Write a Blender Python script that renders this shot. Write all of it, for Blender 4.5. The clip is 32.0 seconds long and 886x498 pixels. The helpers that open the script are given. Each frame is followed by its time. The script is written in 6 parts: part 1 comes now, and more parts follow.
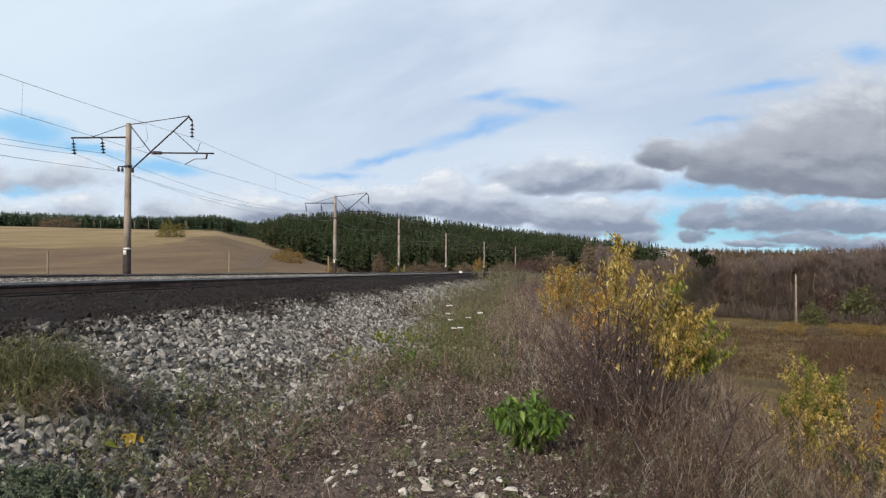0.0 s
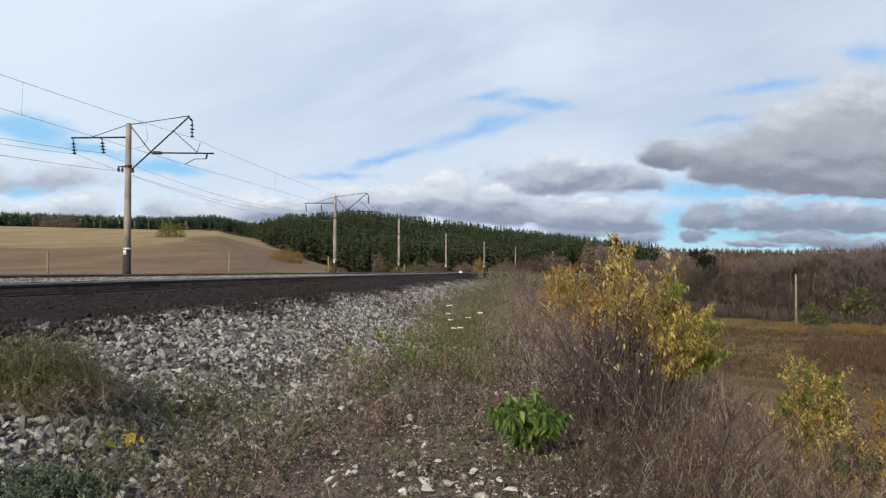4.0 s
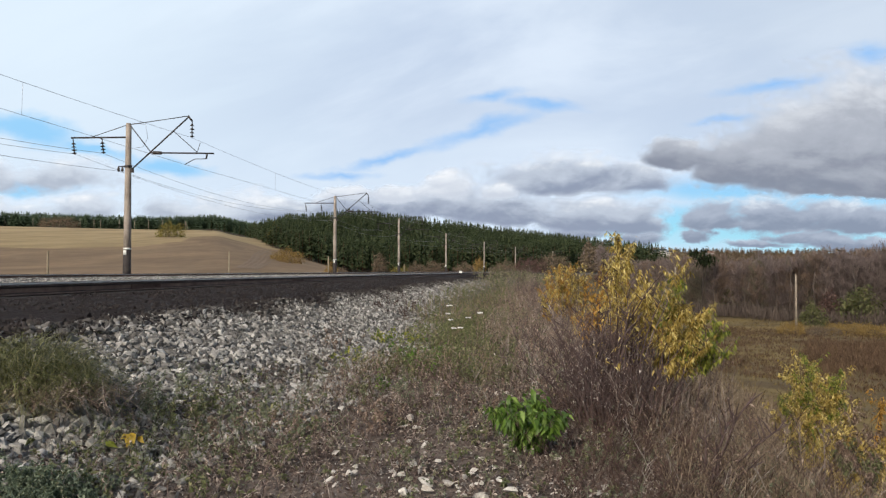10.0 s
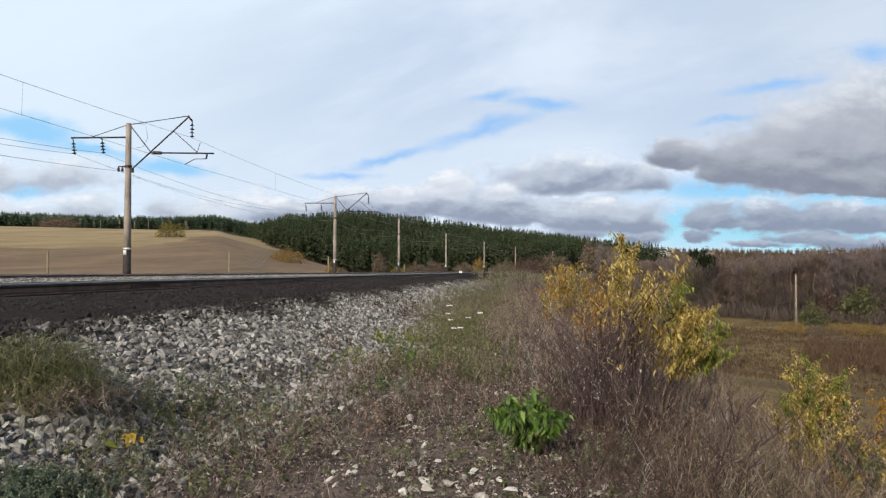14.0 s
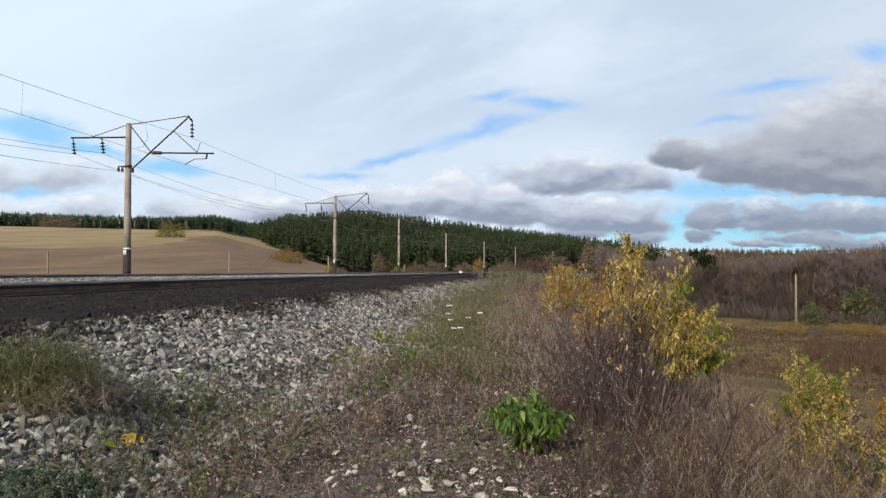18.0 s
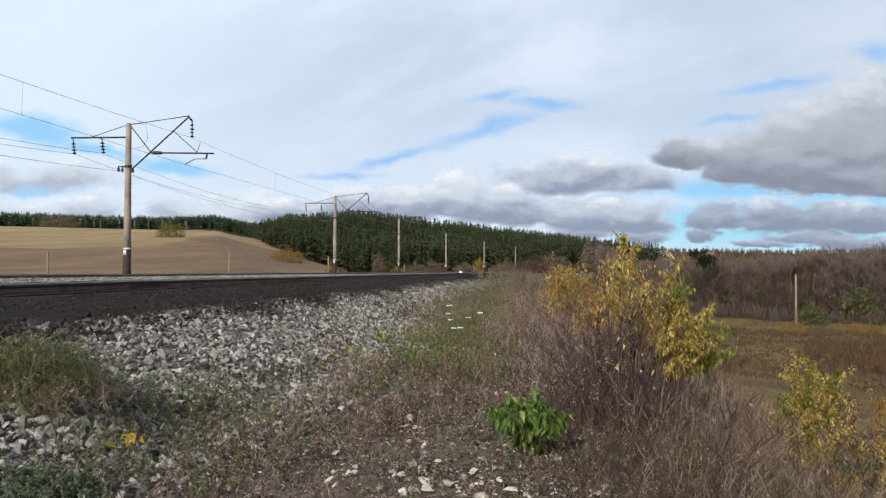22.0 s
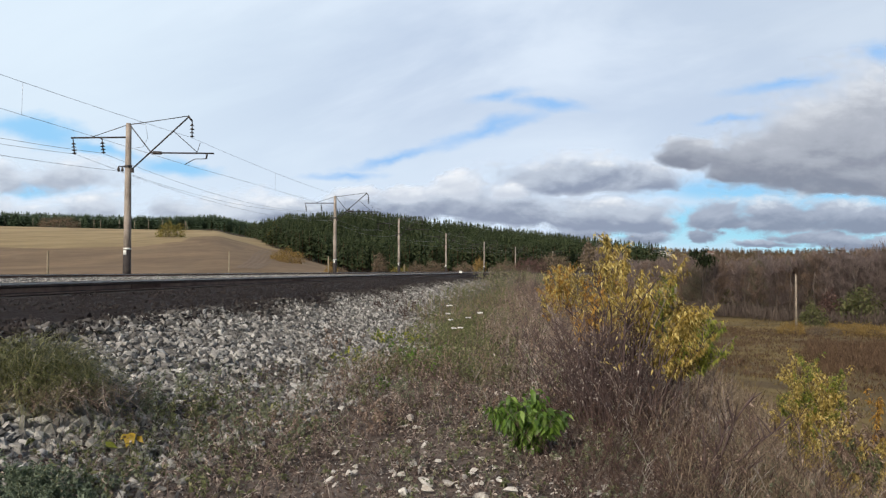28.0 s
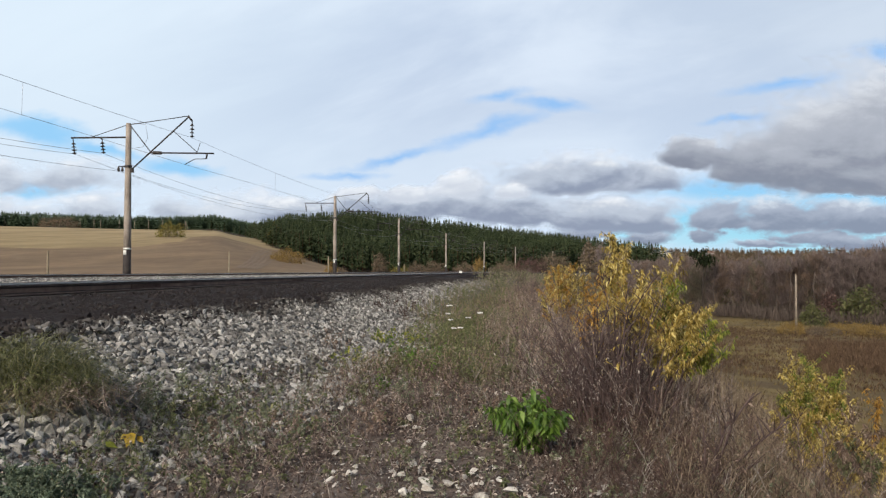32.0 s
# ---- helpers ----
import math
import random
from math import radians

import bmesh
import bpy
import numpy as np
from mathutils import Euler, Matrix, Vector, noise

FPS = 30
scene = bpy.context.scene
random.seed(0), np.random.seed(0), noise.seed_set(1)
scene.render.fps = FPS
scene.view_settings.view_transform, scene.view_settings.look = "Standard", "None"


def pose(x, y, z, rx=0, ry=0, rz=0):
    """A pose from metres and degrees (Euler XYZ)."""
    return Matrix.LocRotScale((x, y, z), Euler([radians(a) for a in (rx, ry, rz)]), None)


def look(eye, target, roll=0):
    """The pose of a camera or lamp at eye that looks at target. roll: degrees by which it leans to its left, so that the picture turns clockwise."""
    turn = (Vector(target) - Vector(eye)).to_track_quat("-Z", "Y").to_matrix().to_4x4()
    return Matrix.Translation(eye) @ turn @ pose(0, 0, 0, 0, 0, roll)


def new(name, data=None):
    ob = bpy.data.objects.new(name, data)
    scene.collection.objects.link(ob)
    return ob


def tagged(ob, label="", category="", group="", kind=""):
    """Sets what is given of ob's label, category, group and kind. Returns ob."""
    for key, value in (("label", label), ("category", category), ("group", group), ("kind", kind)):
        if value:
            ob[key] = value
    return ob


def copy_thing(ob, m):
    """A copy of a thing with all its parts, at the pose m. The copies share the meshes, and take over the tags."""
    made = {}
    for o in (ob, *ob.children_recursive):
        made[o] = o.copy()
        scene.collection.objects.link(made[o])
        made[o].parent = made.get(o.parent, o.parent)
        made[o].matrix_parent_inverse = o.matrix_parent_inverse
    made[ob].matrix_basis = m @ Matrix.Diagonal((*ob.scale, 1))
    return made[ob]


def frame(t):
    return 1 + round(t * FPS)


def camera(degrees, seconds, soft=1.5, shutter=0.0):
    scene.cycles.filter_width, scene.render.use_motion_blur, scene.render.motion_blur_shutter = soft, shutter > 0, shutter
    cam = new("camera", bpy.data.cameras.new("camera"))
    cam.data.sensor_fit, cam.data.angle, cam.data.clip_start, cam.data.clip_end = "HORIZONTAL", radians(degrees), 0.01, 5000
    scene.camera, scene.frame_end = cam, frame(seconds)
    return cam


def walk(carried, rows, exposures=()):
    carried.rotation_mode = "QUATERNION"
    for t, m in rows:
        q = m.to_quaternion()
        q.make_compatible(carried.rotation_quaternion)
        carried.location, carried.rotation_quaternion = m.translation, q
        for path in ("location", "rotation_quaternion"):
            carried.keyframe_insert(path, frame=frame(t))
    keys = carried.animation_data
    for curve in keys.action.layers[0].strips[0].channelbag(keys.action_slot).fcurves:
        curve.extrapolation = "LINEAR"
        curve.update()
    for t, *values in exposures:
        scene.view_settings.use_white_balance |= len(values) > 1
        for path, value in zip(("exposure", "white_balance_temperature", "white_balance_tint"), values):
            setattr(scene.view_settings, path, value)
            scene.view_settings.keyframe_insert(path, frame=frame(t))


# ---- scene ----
# A railway embankment in autumn. z = 0 is the path on which the tripod stands.
EYE = 1.30
cam = camera(62.0, 32.0, soft=1.25)
eye_pose = pose(0, 0, EYE, 91.71, 0, 0)
walk(cam, [(0.0, eye_pose), (32.0, eye_pose)], exposures=[(0.0, -0.06), (3.0, -0.05), (8.0, 0.02), (14.0, 0.04), (20.0, 0.04), (25.0, 0.02), (32.0, 0.0)])

# ---- world, sun ----
SUN_ELEVATION, SUN_AZIMUTH = radians(33), radians(206)
world = bpy.data.worlds.new("sky_light")
scene.world = world
world.use_nodes = True
sky_tex = world.node_tree.nodes.new("ShaderNodeTexSky")
sky_tex.sky_type, sky_tex.sun_disc = "NISHITA", False
sky_tex.sun_elevation, sky_tex.sun_rotation = SUN_ELEVATION, SUN_AZIMUTH
sky_tex.dust_density = 2.0
back = world.node_tree.nodes["Background"]
world.node_tree.links.new(sky_tex.outputs[0], back.inputs[0])
back.inputs[1].default_value = 0.09
sun = new("sun", bpy.data.lights.new("sun", "SUN"))
sun.data.energy, sun.data.angle, sun.data.color = 3.5, radians(4), (1.0, 0.91, 0.79)
sun_way = Vector((math.sin(SUN_AZIMUTH) * math.cos(SUN_ELEVATION), math.cos(SUN_AZIMUTH) * math.cos(SUN_ELEVATION), math.sin(SUN_ELEVATION)))
sun.matrix_world = look(sun_way * 50, (0, 0, 0))


# ---- materials ----
def srgb(r, g, b):
    return tuple(((c / 255 + 0.055) / 1.055) ** 2.4 if c > 10 else c / 255 / 12.92 for c in (r, g, b)) + (1,)


class Nodes:
    """A node tree written as expressions."""

    def __init__(self, name):
        self.mat = bpy.data.materials.new(name)
        self.mat.use_nodes = True
        self.tree = self.mat.node_tree
        self.bsdf = self.tree.nodes["Principled BSDF"]
        self.out = self.tree.nodes["Material Output"]

    def put(self, socket, value):
        if isinstance(value, bpy.types.NodeSocket):
            self.tree.links.new(value, socket)
        else:
            socket.default_value = value

    def node(self, kind, **ins):
        n = self.tree.nodes.new(kind)
        for k, v in ins.items():
            self.put(n.inputs[int(k[1:])] if k[0] == "i" and k[1:].isdigit() else n.inputs[k], v)
        return n

    def math(self, op, a, b=0.0, c=0.0):
        n = self.tree.nodes.new("ShaderNodeMath")
        n.operation = op
        for i, v in enumerate((a, b, c)):
            self.put(n.inputs[i], v)
        return n.outputs[0]

    def ramp(self, x, lo, hi, a=0.0, b=1.0, smooth=True):
        n = self.tree.nodes.new("ShaderNodeMapRange")
        n.interpolation_type = "SMOOTHSTEP" if smooth else "LINEAR"
        for i, v in enumerate((x, lo, hi, a, b)):
            self.put(n.inputs[i], v)
        return n.outputs[0]

    def mix(self, f, a, b):
        n = self.tree.nodes.new("ShaderNodeMix")
        n.data_type = "RGBA"
        for i, v in ((0, f), (6, a), (7, b)):
            self.put(n.inputs[i], v)
        return n.outputs[2]

    def coord(self, which="Object"):
        return self.tree.nodes.new("ShaderNodeTexCoord").outputs[which]

    def world_place(self):
        return self.tree.nodes.new("ShaderNodeNewGeometry").outputs["Position"]

    def scaled(self, vec, sx, sy, sz, off=(0, 0, 0)):
        n = self.tree.nodes.new("ShaderNodeMapping")
        self.put(n.inputs[0], vec)
        n.inputs[1].default_value = off
        n.inputs[3].default_value = (sx, sy, sz)
        return n.outputs[0]

    def noise(self, vec, scale, detail=4.0, rough=0.55, warp=0.0):
        n = self.tree.nodes.new("ShaderNodeTexNoise")
        self.put(n.inputs["Vector"], vec)
        for k, v in (("Scale", scale), ("Detail", detail), ("Roughness", rough), ("Distortion", warp)):
            n.inputs[k].default_value = v
        return n.outputs[0]

    def colour_noise(self, vec, detail=4.0, rough=0.55):
        n = self.tree.nodes.new("ShaderNodeTexNoise")
        self.put(n.inputs["Vector"], vec)
        for k, v in (("Scale", 1.0), ("Detail", detail), ("Roughness", rough)):
            n.inputs[k].default_value = v
        return n.outputs[1]

    def voronoi(self, vec, scale, out="Distance"):
        n = self.tree.nodes.new("ShaderNodeTexVoronoi")
        self.put(n.inputs["Vector"], vec)
        n.inputs["Scale"].default_value = scale
        return n.outputs[out]

    def attr(self, name):
        n = self.tree.nodes.new("ShaderNodeAttribute")
        n.attribute_name = name
        return n.outputs["Fac"]

    def island(self):
        return self.tree.nodes.new("ShaderNodeNewGeometry").outputs["Random Per Island"]

    def object_random(self):
        return self.tree.nodes.new("ShaderNodeObjectInfo").outputs["Random"]

    def bump(self, height, strength, distance):
        n = self.tree.nodes.new("ShaderNodeBump")
        n.inputs["Strength"].default_value, n.inputs["Distance"].default_value = strength, distance
        self.put(n.inputs["Height"], height)
        self.put(self.bsdf.inputs["Normal"], n.outputs[0])

    def done(self, colour, rough=0.8, metal=0.0, spec=0.5):
        self.put(self.bsdf.inputs["Base Color"], colour)
        self.put(self.bsdf.inputs["Roughness"], rough)
        self.put(self.bsdf.inputs["Metallic"], metal)
        self.put(self.bsdf.inputs["Specular IOR Level"], spec)
        return self.mat


def grainy(name, dark, light, scale=8.0, fine=90.0, rough=0.85, bump=0.3, depth=0.01, metal=0.0, spec=0.3, vary=0.0, per="object", stain=None, skew=1.0):
    """Two scales of grain between two colours; vary: how far each piece or island differs in lightness."""
    n = Nodes(name)
    p = n.coord()
    a = n.noise(p, scale, 5, 0.6)
    b = n.noise(p, fine, 3, 0.6)
    f = n.ramp(n.math("ADD", n.math("MULTIPLY", a, 0.65), n.math("MULTIPLY", b, 0.35)), 0.32, 0.68)
    if vary:
        r = n.object_random() if per == "object" else n.island()
        f = n.math("ADD", n.math("MULTIPLY", f, 1 - vary), n.math("MULTIPLY", r, vary))
    if skew != 1.0:
        f = n.math("POWER", n.math("MAXIMUM", f, 0.0), skew)
    n.bump(n.math("ADD", a, n.math("MULTIPLY", b, 0.5)), bump, depth)
    if stain:
        light = n.mix(n.attr("oil"), light, stain)
        dark = n.mix(n.attr("oil"), dark, stain)
    return n.done(n.mix(f, dark, light), rough, metal, spec)


def leafy(name, colours, rough=0.55, spec=0.3, glow=0.35):
    """Leaves: every island takes one of three tones; some light passes through."""
    n = Nodes(name)
    r = n.island()
    p = n.world_place()
    c = n.mix(n.ramp(r, 0.15, 0.5), colours[0], colours[1])
    c = n.mix(n.ramp(r, 0.6, 0.98), c, colours[2])
    c = n.mix(n.ramp(n.noise(p, 40, 3), 0.45, 0.75, 0, 0.4), c, colours[0])
    mat = n.done(c, rough, 0, spec)
    through_leaf = n.node("ShaderNodeBsdfTranslucent", Color=c)
    m = n.node("ShaderNodeMixShader", Fac=glow, i1=n.bsdf.outputs[0], i2=through_leaf.outputs[0])
    n.tree.links.new(m.outputs[0], n.out.inputs[0])
    return mat


# ---- mesh helpers ----
class Geo:
    """Arrays of points, triangles and quads, joined into one mesh."""

    def __init__(self):
        self.v, self.f, self.n, self.extra = [], [], 0, {}

    def add(self, v, f, **attrs):
        v = np.asarray(v, float).reshape(-1, 3)
        f = np.asarray(f, int)
        self.v.append(v)
        self.f.append(f + self.n)
        for k, a in attrs.items():
            self.extra.setdefault(k, []).append(np.broadcast_to(np.asarray(a, float), (len(v),)))
        self.n += len(v)
        return self

    def mesh(self, name, material, smooth=True):
        me = bpy.data.meshes.new(name)
        v = np.concatenate(self.v) if self.v else np.zeros((0, 3))
        corners = np.concatenate([f.ravel() for f in self.f]) if self.f else np.zeros(0, int)
        totals = np.concatenate([np.full(len(f), f.shape[1]) for f in self.f]) if self.f else np.zeros(0, int)
        me.vertices.add(len(v))
        me.vertices.foreach_set("co", v.ravel())
        me.loops.add(len(corners))
        me.loops.foreach_set("vertex_index", corners.astype(np.int32))
        me.polygons.add(len(totals))
        starts = np.concatenate([[0], np.cumsum(totals)[:-1]]).astype(np.int32) if len(totals) else totals
        me.polygons.foreach_set("loop_start", starts)
        me.polygons.foreach_set("use_smooth", np.full(len(totals), smooth))
        for k, a in self.extra.items():
            me.attributes.new(k, "FLOAT", "POINT").data.foreach_set("value", np.concatenate(a))
        me.materials.append(material)
        me.update(calc_edges=True)
        me.validate()
        return me


def part(name, geo, material, parent, label="", smooth=True, at=None):
    """One mesh object under a thing or a part."""
    ob = new(name, geo.mesh(name, material, smooth) if isinstance(geo, Geo) else geo)
    ob.parent = parent
    if at is not None:
        ob.matrix_basis = at
    return tagged(ob, label)


def thing(name, label, category, at=None, geo=None, material=None, group="", kind="", smooth=True):
    ob = new(name, geo.mesh(name, material, smooth) if geo else None)
    if at is not None:
        ob.matrix_basis = at
    return tagged(ob, label, category, group, kind)


def tube(geo, points, radii, sides=6, cap=True, **attrs):
    """A tapered round bar along points."""
    p = np.asarray(points, float)
    r = np.broadcast_to(np.asarray(radii, float), (len(p),))
    d = np.gradient(p, axis=0)
    d /= np.linalg.norm(d, axis=1, keepdims=True) + 1e-9
    ref = np.where(np.abs(d[:, 2:3]) > 0.9, [[1.0, 0, 0]], [[0, 0, 1.0]])
    a = np.cross(d, ref)
    a /= np.linalg.norm(a, axis=1, keepdims=True) + 1e-9
    b = np.cross(d, a)
    w = np.linspace(0, 2 * np.pi, sides, endpoint=False)
    ring = p[:, None] + r[:, None, None] * (np.cos(w)[None, :, None] * a[:, None] + np.sin(w)[None, :, None] * b[:, None])
    k = np.arange(sides)
    rows = [np.stack([i * sides + k, i * sides + (k + 1) % sides, (i + 1) * sides + (k + 1) % sides, (i + 1) * sides + k], 1) for i in range(len(p) - 1)]
    n0 = geo.n
    geo.add(ring.reshape(-1, 3), np.concatenate(rows)[:, ::-1], **attrs)
    if cap and sides > 2:
        for i, flip in ((0, 1), (len(p) - 1, -1)):
            geo.f.append((n0 + i * sides + k[::flip])[None])
    return geo


def box(geo, x0, y0, z0, x1, y1, z1, b=0.0):
    """A box with chamfered upright edges."""
    b = min(b, (x1 - x0) / 2.1, (y1 - y0) / 2.1)
    xy = [(x0 + b, y0), (x1 - b, y0), (x1, y0 + b), (x1, y1 - b), (x1 - b, y1), (x0 + b, y1), (x0, y1 - b), (x0, y0 + b)] if b else [(x0, y0), (x1, y0), (x1, y1), (x0, y1)]
    m = len(xy)
    n0, k = geo.n, np.arange(m)
    geo.add([(x, y, z) for z in (z0, z1) for x, y in xy], np.stack([k, (k + 1) % m, m + (k + 1) % m, m + k], 1))
    geo.f.append((n0 + k[::-1])[None])
    geo.f.append((n0 + m + k)[None])
    return geo


def unit(v):
    return v / (np.linalg.norm(v, axis=-1, keepdims=True) + 1e-9)


def leaves(geo, at, way, up, length, width, fold=0.25, droop=0.25):
    """Many leaves at once: each a folded, drooping blade of four quads' worth of triangles."""
    at, way = np.asarray(at, float), unit(np.asarray(way, float))
    side = unit(np.cross(way, np.asarray(up, float)))
    top = np.cross(side, way)
    L, W = np.broadcast_to(length, (len(at),))[:, None], np.broadcast_to(width, (len(at),))[:, None]
    mid = at + way * L * 0.5 + top * L * 0.04
    tip = at + way * L - np.array([0, 0, 1.0]) * L * droop
    l1 = at + way * L * 0.4 + side * W * 0.5 + top * W * fold
    r1 = at + way * L * 0.4 - side * W * 0.5 + top * W * fold
    v = np.stack([at, l1, mid, r1, tip], 1).reshape(-1, 3)
    i = np.arange(len(at))[:, None] * 5
    f = np.concatenate([i + [[0, 2, 1]], i + [[0, 3, 2]], i + [[1, 2, 4]], i + [[2, 3, 4]]])
    return geo.add(v, f)


def blades(geo, at, height, lean, width, rng, bend=0.5):
    """Many grass blades or dry stalks: three-step tapered ribbons."""
    n = len(at)
    at = np.asarray(at, float)
    w = rng.uniform(0, 2 * np.pi, n)
    out = np.stack([np.cos(w), np.sin(w), np.zeros(n)], 1)
    h = np.broadcast_to(height, (n,))[:, None]
    l = np.broadcast_to(lean, (n,))[:, None]
    wd = np.broadcast_to(width, (n,))[:, None]
    side = np.stack([-np.sin(w + rng.uniform(-1, 1, n)), np.cos(w), np.zeros(n)], 1)
    up = np.array([[0, 0, 1.0]])
    p1 = at + up * h * 0.55 + out * l * h * 0.25
    p2 = at + up * h * (1 - 0.3 * np.minimum(l, 1.5) * bend) + out * l * h * 0.8
    v = np.stack([at - side * wd / 2, at + side * wd / 2, p1 - side * wd * 0.42, p1 + side * wd * 0.42, p2], 1).reshape(-1, 3)
    i = np.arange(n)[:, None] * 5
    geo.add(v, i + [[0, 1, 3, 2]])
    geo.f.append(i + [[2, 3, 4]] + geo.n - len(v))
    return geo


def tangle(geo, rng, n, middle, half, height, length):
    """A matted mound of blades that arch, curl sideways and fall back in every direction."""
    a, r = rng.uniform(0, 2 * np.pi, n), rng.uniform(0, 1, n) ** 0.5
    dome = height * np.sqrt(1 - 0.9 * r * r)
    at = np.stack([middle[0] + half[0] * r * np.cos(a), middle[1] + half[1] * r * np.sin(a), dome * rng.uniform(0.2, 0.95, n) ** 0.7 - 0.04], 1)
    w = a + rng.normal(0, 1.1, n)
    out, side = np.stack([np.cos(w), np.sin(w), 0 * w], 1), np.stack([-np.sin(w), np.cos(w), 0 * w], 1)
    ln, steep, curl, sag = rng.uniform(*length, n), np.radians(rng.uniform(-5, 50, n)), rng.normal(0, 0.6, n), rng.uniform(0.3, 0.95, n)
    wide = rng.uniform(0.003, 0.0065, n)
    rows = []
    for t in np.linspace(0, 1, 6):
        c = at + out * (ln * np.cos(steep) * t)[:, None] + side * (ln * curl * t * t)[:, None]
        c[:, 2] += ln * (np.sin(steep) * t - sag * t * t)
        k = (wide * (1 - 0.85 * t))[:, None] / 2
        rows += [c - side * k, c + side * k]
    i = np.arange(n)[:, None] * 12
    return geo.add(np.stack(rows, 1).reshape(-1, 3), np.concatenate([i + 2 * k + np.array([[0, 1, 3, 2]]) for k in range(5)]))


def stone_shape(rng, flat=0.6, jitter=0.32):
    """One broken stone, about unit size: 12 corners, 20 faces."""
    t = (1 + 5 ** 0.5) / 2
    v = unit(np.array([(-1, t, 0), (1, t, 0), (-1, -t, 0), (1, -t, 0), (0, -1, t), (0, 1, t), (0, -1, -t), (0, 1, -t), (t, 0, -1), (t, 0, 1), (-t, 0, -1), (-t, 0, 1)], float))
    f = np.array([(0, 11, 5), (0, 5, 1), (0, 1, 7), (0, 7, 10), (0, 10, 11), (1, 5, 9), (5, 11, 4), (11, 10, 2), (10, 7, 6), (7, 1, 8), (3, 9, 4), (3, 4, 2), (3, 2, 6), (3, 6, 8), (3, 8, 9), (4, 9, 5), (2, 4, 11), (6, 2, 10), (8, 6, 7), (9, 8, 1)])
    v = v * (1 + rng.uniform(-jitter, jitter, (12, 1)) * 0.6) + rng.normal(0, 0.07, (12, 3))
    for _ in range(7):
        w = unit(rng.normal(size=3))
        v = v - np.maximum(v @ w - rng.uniform(0.25, 0.62), 0)[:, None] * w
    return v * np.array([rng.uniform(0.9, 1.5), rng.uniform(0.7, 1.05), flat * rng.uniform(0.7, 1.1)]) * 0.58, f


def turns(rng, n):
    """Random rotations."""
    q = unit(rng.normal(size=(n, 4)))
    w, x, y, z = q.T
    return np.stack([np.stack([1 - 2 * (y * y + z * z), 2 * (x * y - z * w), 2 * (x * z + y * w)], 1), np.stack([2 * (x * y + z * w), 1 - 2 * (x * x + z * z), 2 * (y * z - x * w)], 1), np.stack([2 * (x * z - y * w), 2 * (y * z + x * w), 1 - 2 * (x * x + y * y)], 1)], 1)


def scatter_stones(geo, at, size, rng, kinds=12, oil=None):
    at, size = np.asarray(at, float), np.broadcast_to(size, (len(at),))
    rot = turns(rng, len(at))
    which = rng.integers(0, kinds, len(at))
    for k in range(kinds):
        v, f = stone_shape(rng)
        s = which == k
        if s.any():
            vv = np.einsum("nij,kj->nki", rot[s], v) * size[s][:, None, None] + at[s][:, None]
            ff = (np.arange(s.sum())[:, None, None] * len(v) + f[None]).reshape(-1, 3)
            geo.add(vv.reshape(-1, 3), ff, **({} if oil is None else {"oil": np.repeat(oil[s], len(v))}))
    return geo


# ---- the lie of the land ----
RAIL_HEAD = EYE - 0.219
MAIN_HEAD = EYE - 0.14


def rail_x(y):
    """The near rail's line: nearly straight beside the path, then a long curve to the right."""
    y = np.asarray(y, float)
    yc = np.clip(y, 0, 40)
    return -8.0 + 0.10 * y + 0.0006 * yc ** 2 + np.maximum(y - 40, 0) * 0.048 + 0.0007 * np.maximum(y - 125, 0) ** 2


def smooth(a, b, x):
    t = np.clip((x - a) / (b - a), 0, 1)
    return t * t * (3 - 2 * t)


def bumps(x, y, scale, seed=0):
    """Cheap smooth unevenness, about -1 to 1."""
    s = 0
    for k in range(4):
        a = seed * 1.7 + k * 2.1
        s = s + np.sin((x * np.cos(a) + y * np.sin(a)) * scale * (1 + 0.37 * k) + 3.1 * k + seed) * np.cos((y * np.cos(a * 1.3) - x * np.sin(a)) * scale * (0.8 + 0.5 * k) + seed)
    return s / 2.6


def bank(q):
    """Height across the line; q: metres right of the near rail."""
    return np.interp(q, [-60, -22, -18.5, -16.5, -15.0, -13.6, -10.4, -9.8, -3.8, -2.7, -2.2, 1.0, 2.8, 4.0, 4.5, 5.7, 6.6, 8.7, 9.8, 11.9, 21.9, 29, 63],
                     [0.55, 0.55, 0.70, 0.85, 1.0, 1.06, 1.06, 1.02, 1.0, 0.9, 0.912, 0.912, 0.87, 0.82, 0.62, 0.11, 0.05, 0.0, -0.30, -1.35, -6.6, -7.2, -7.4])


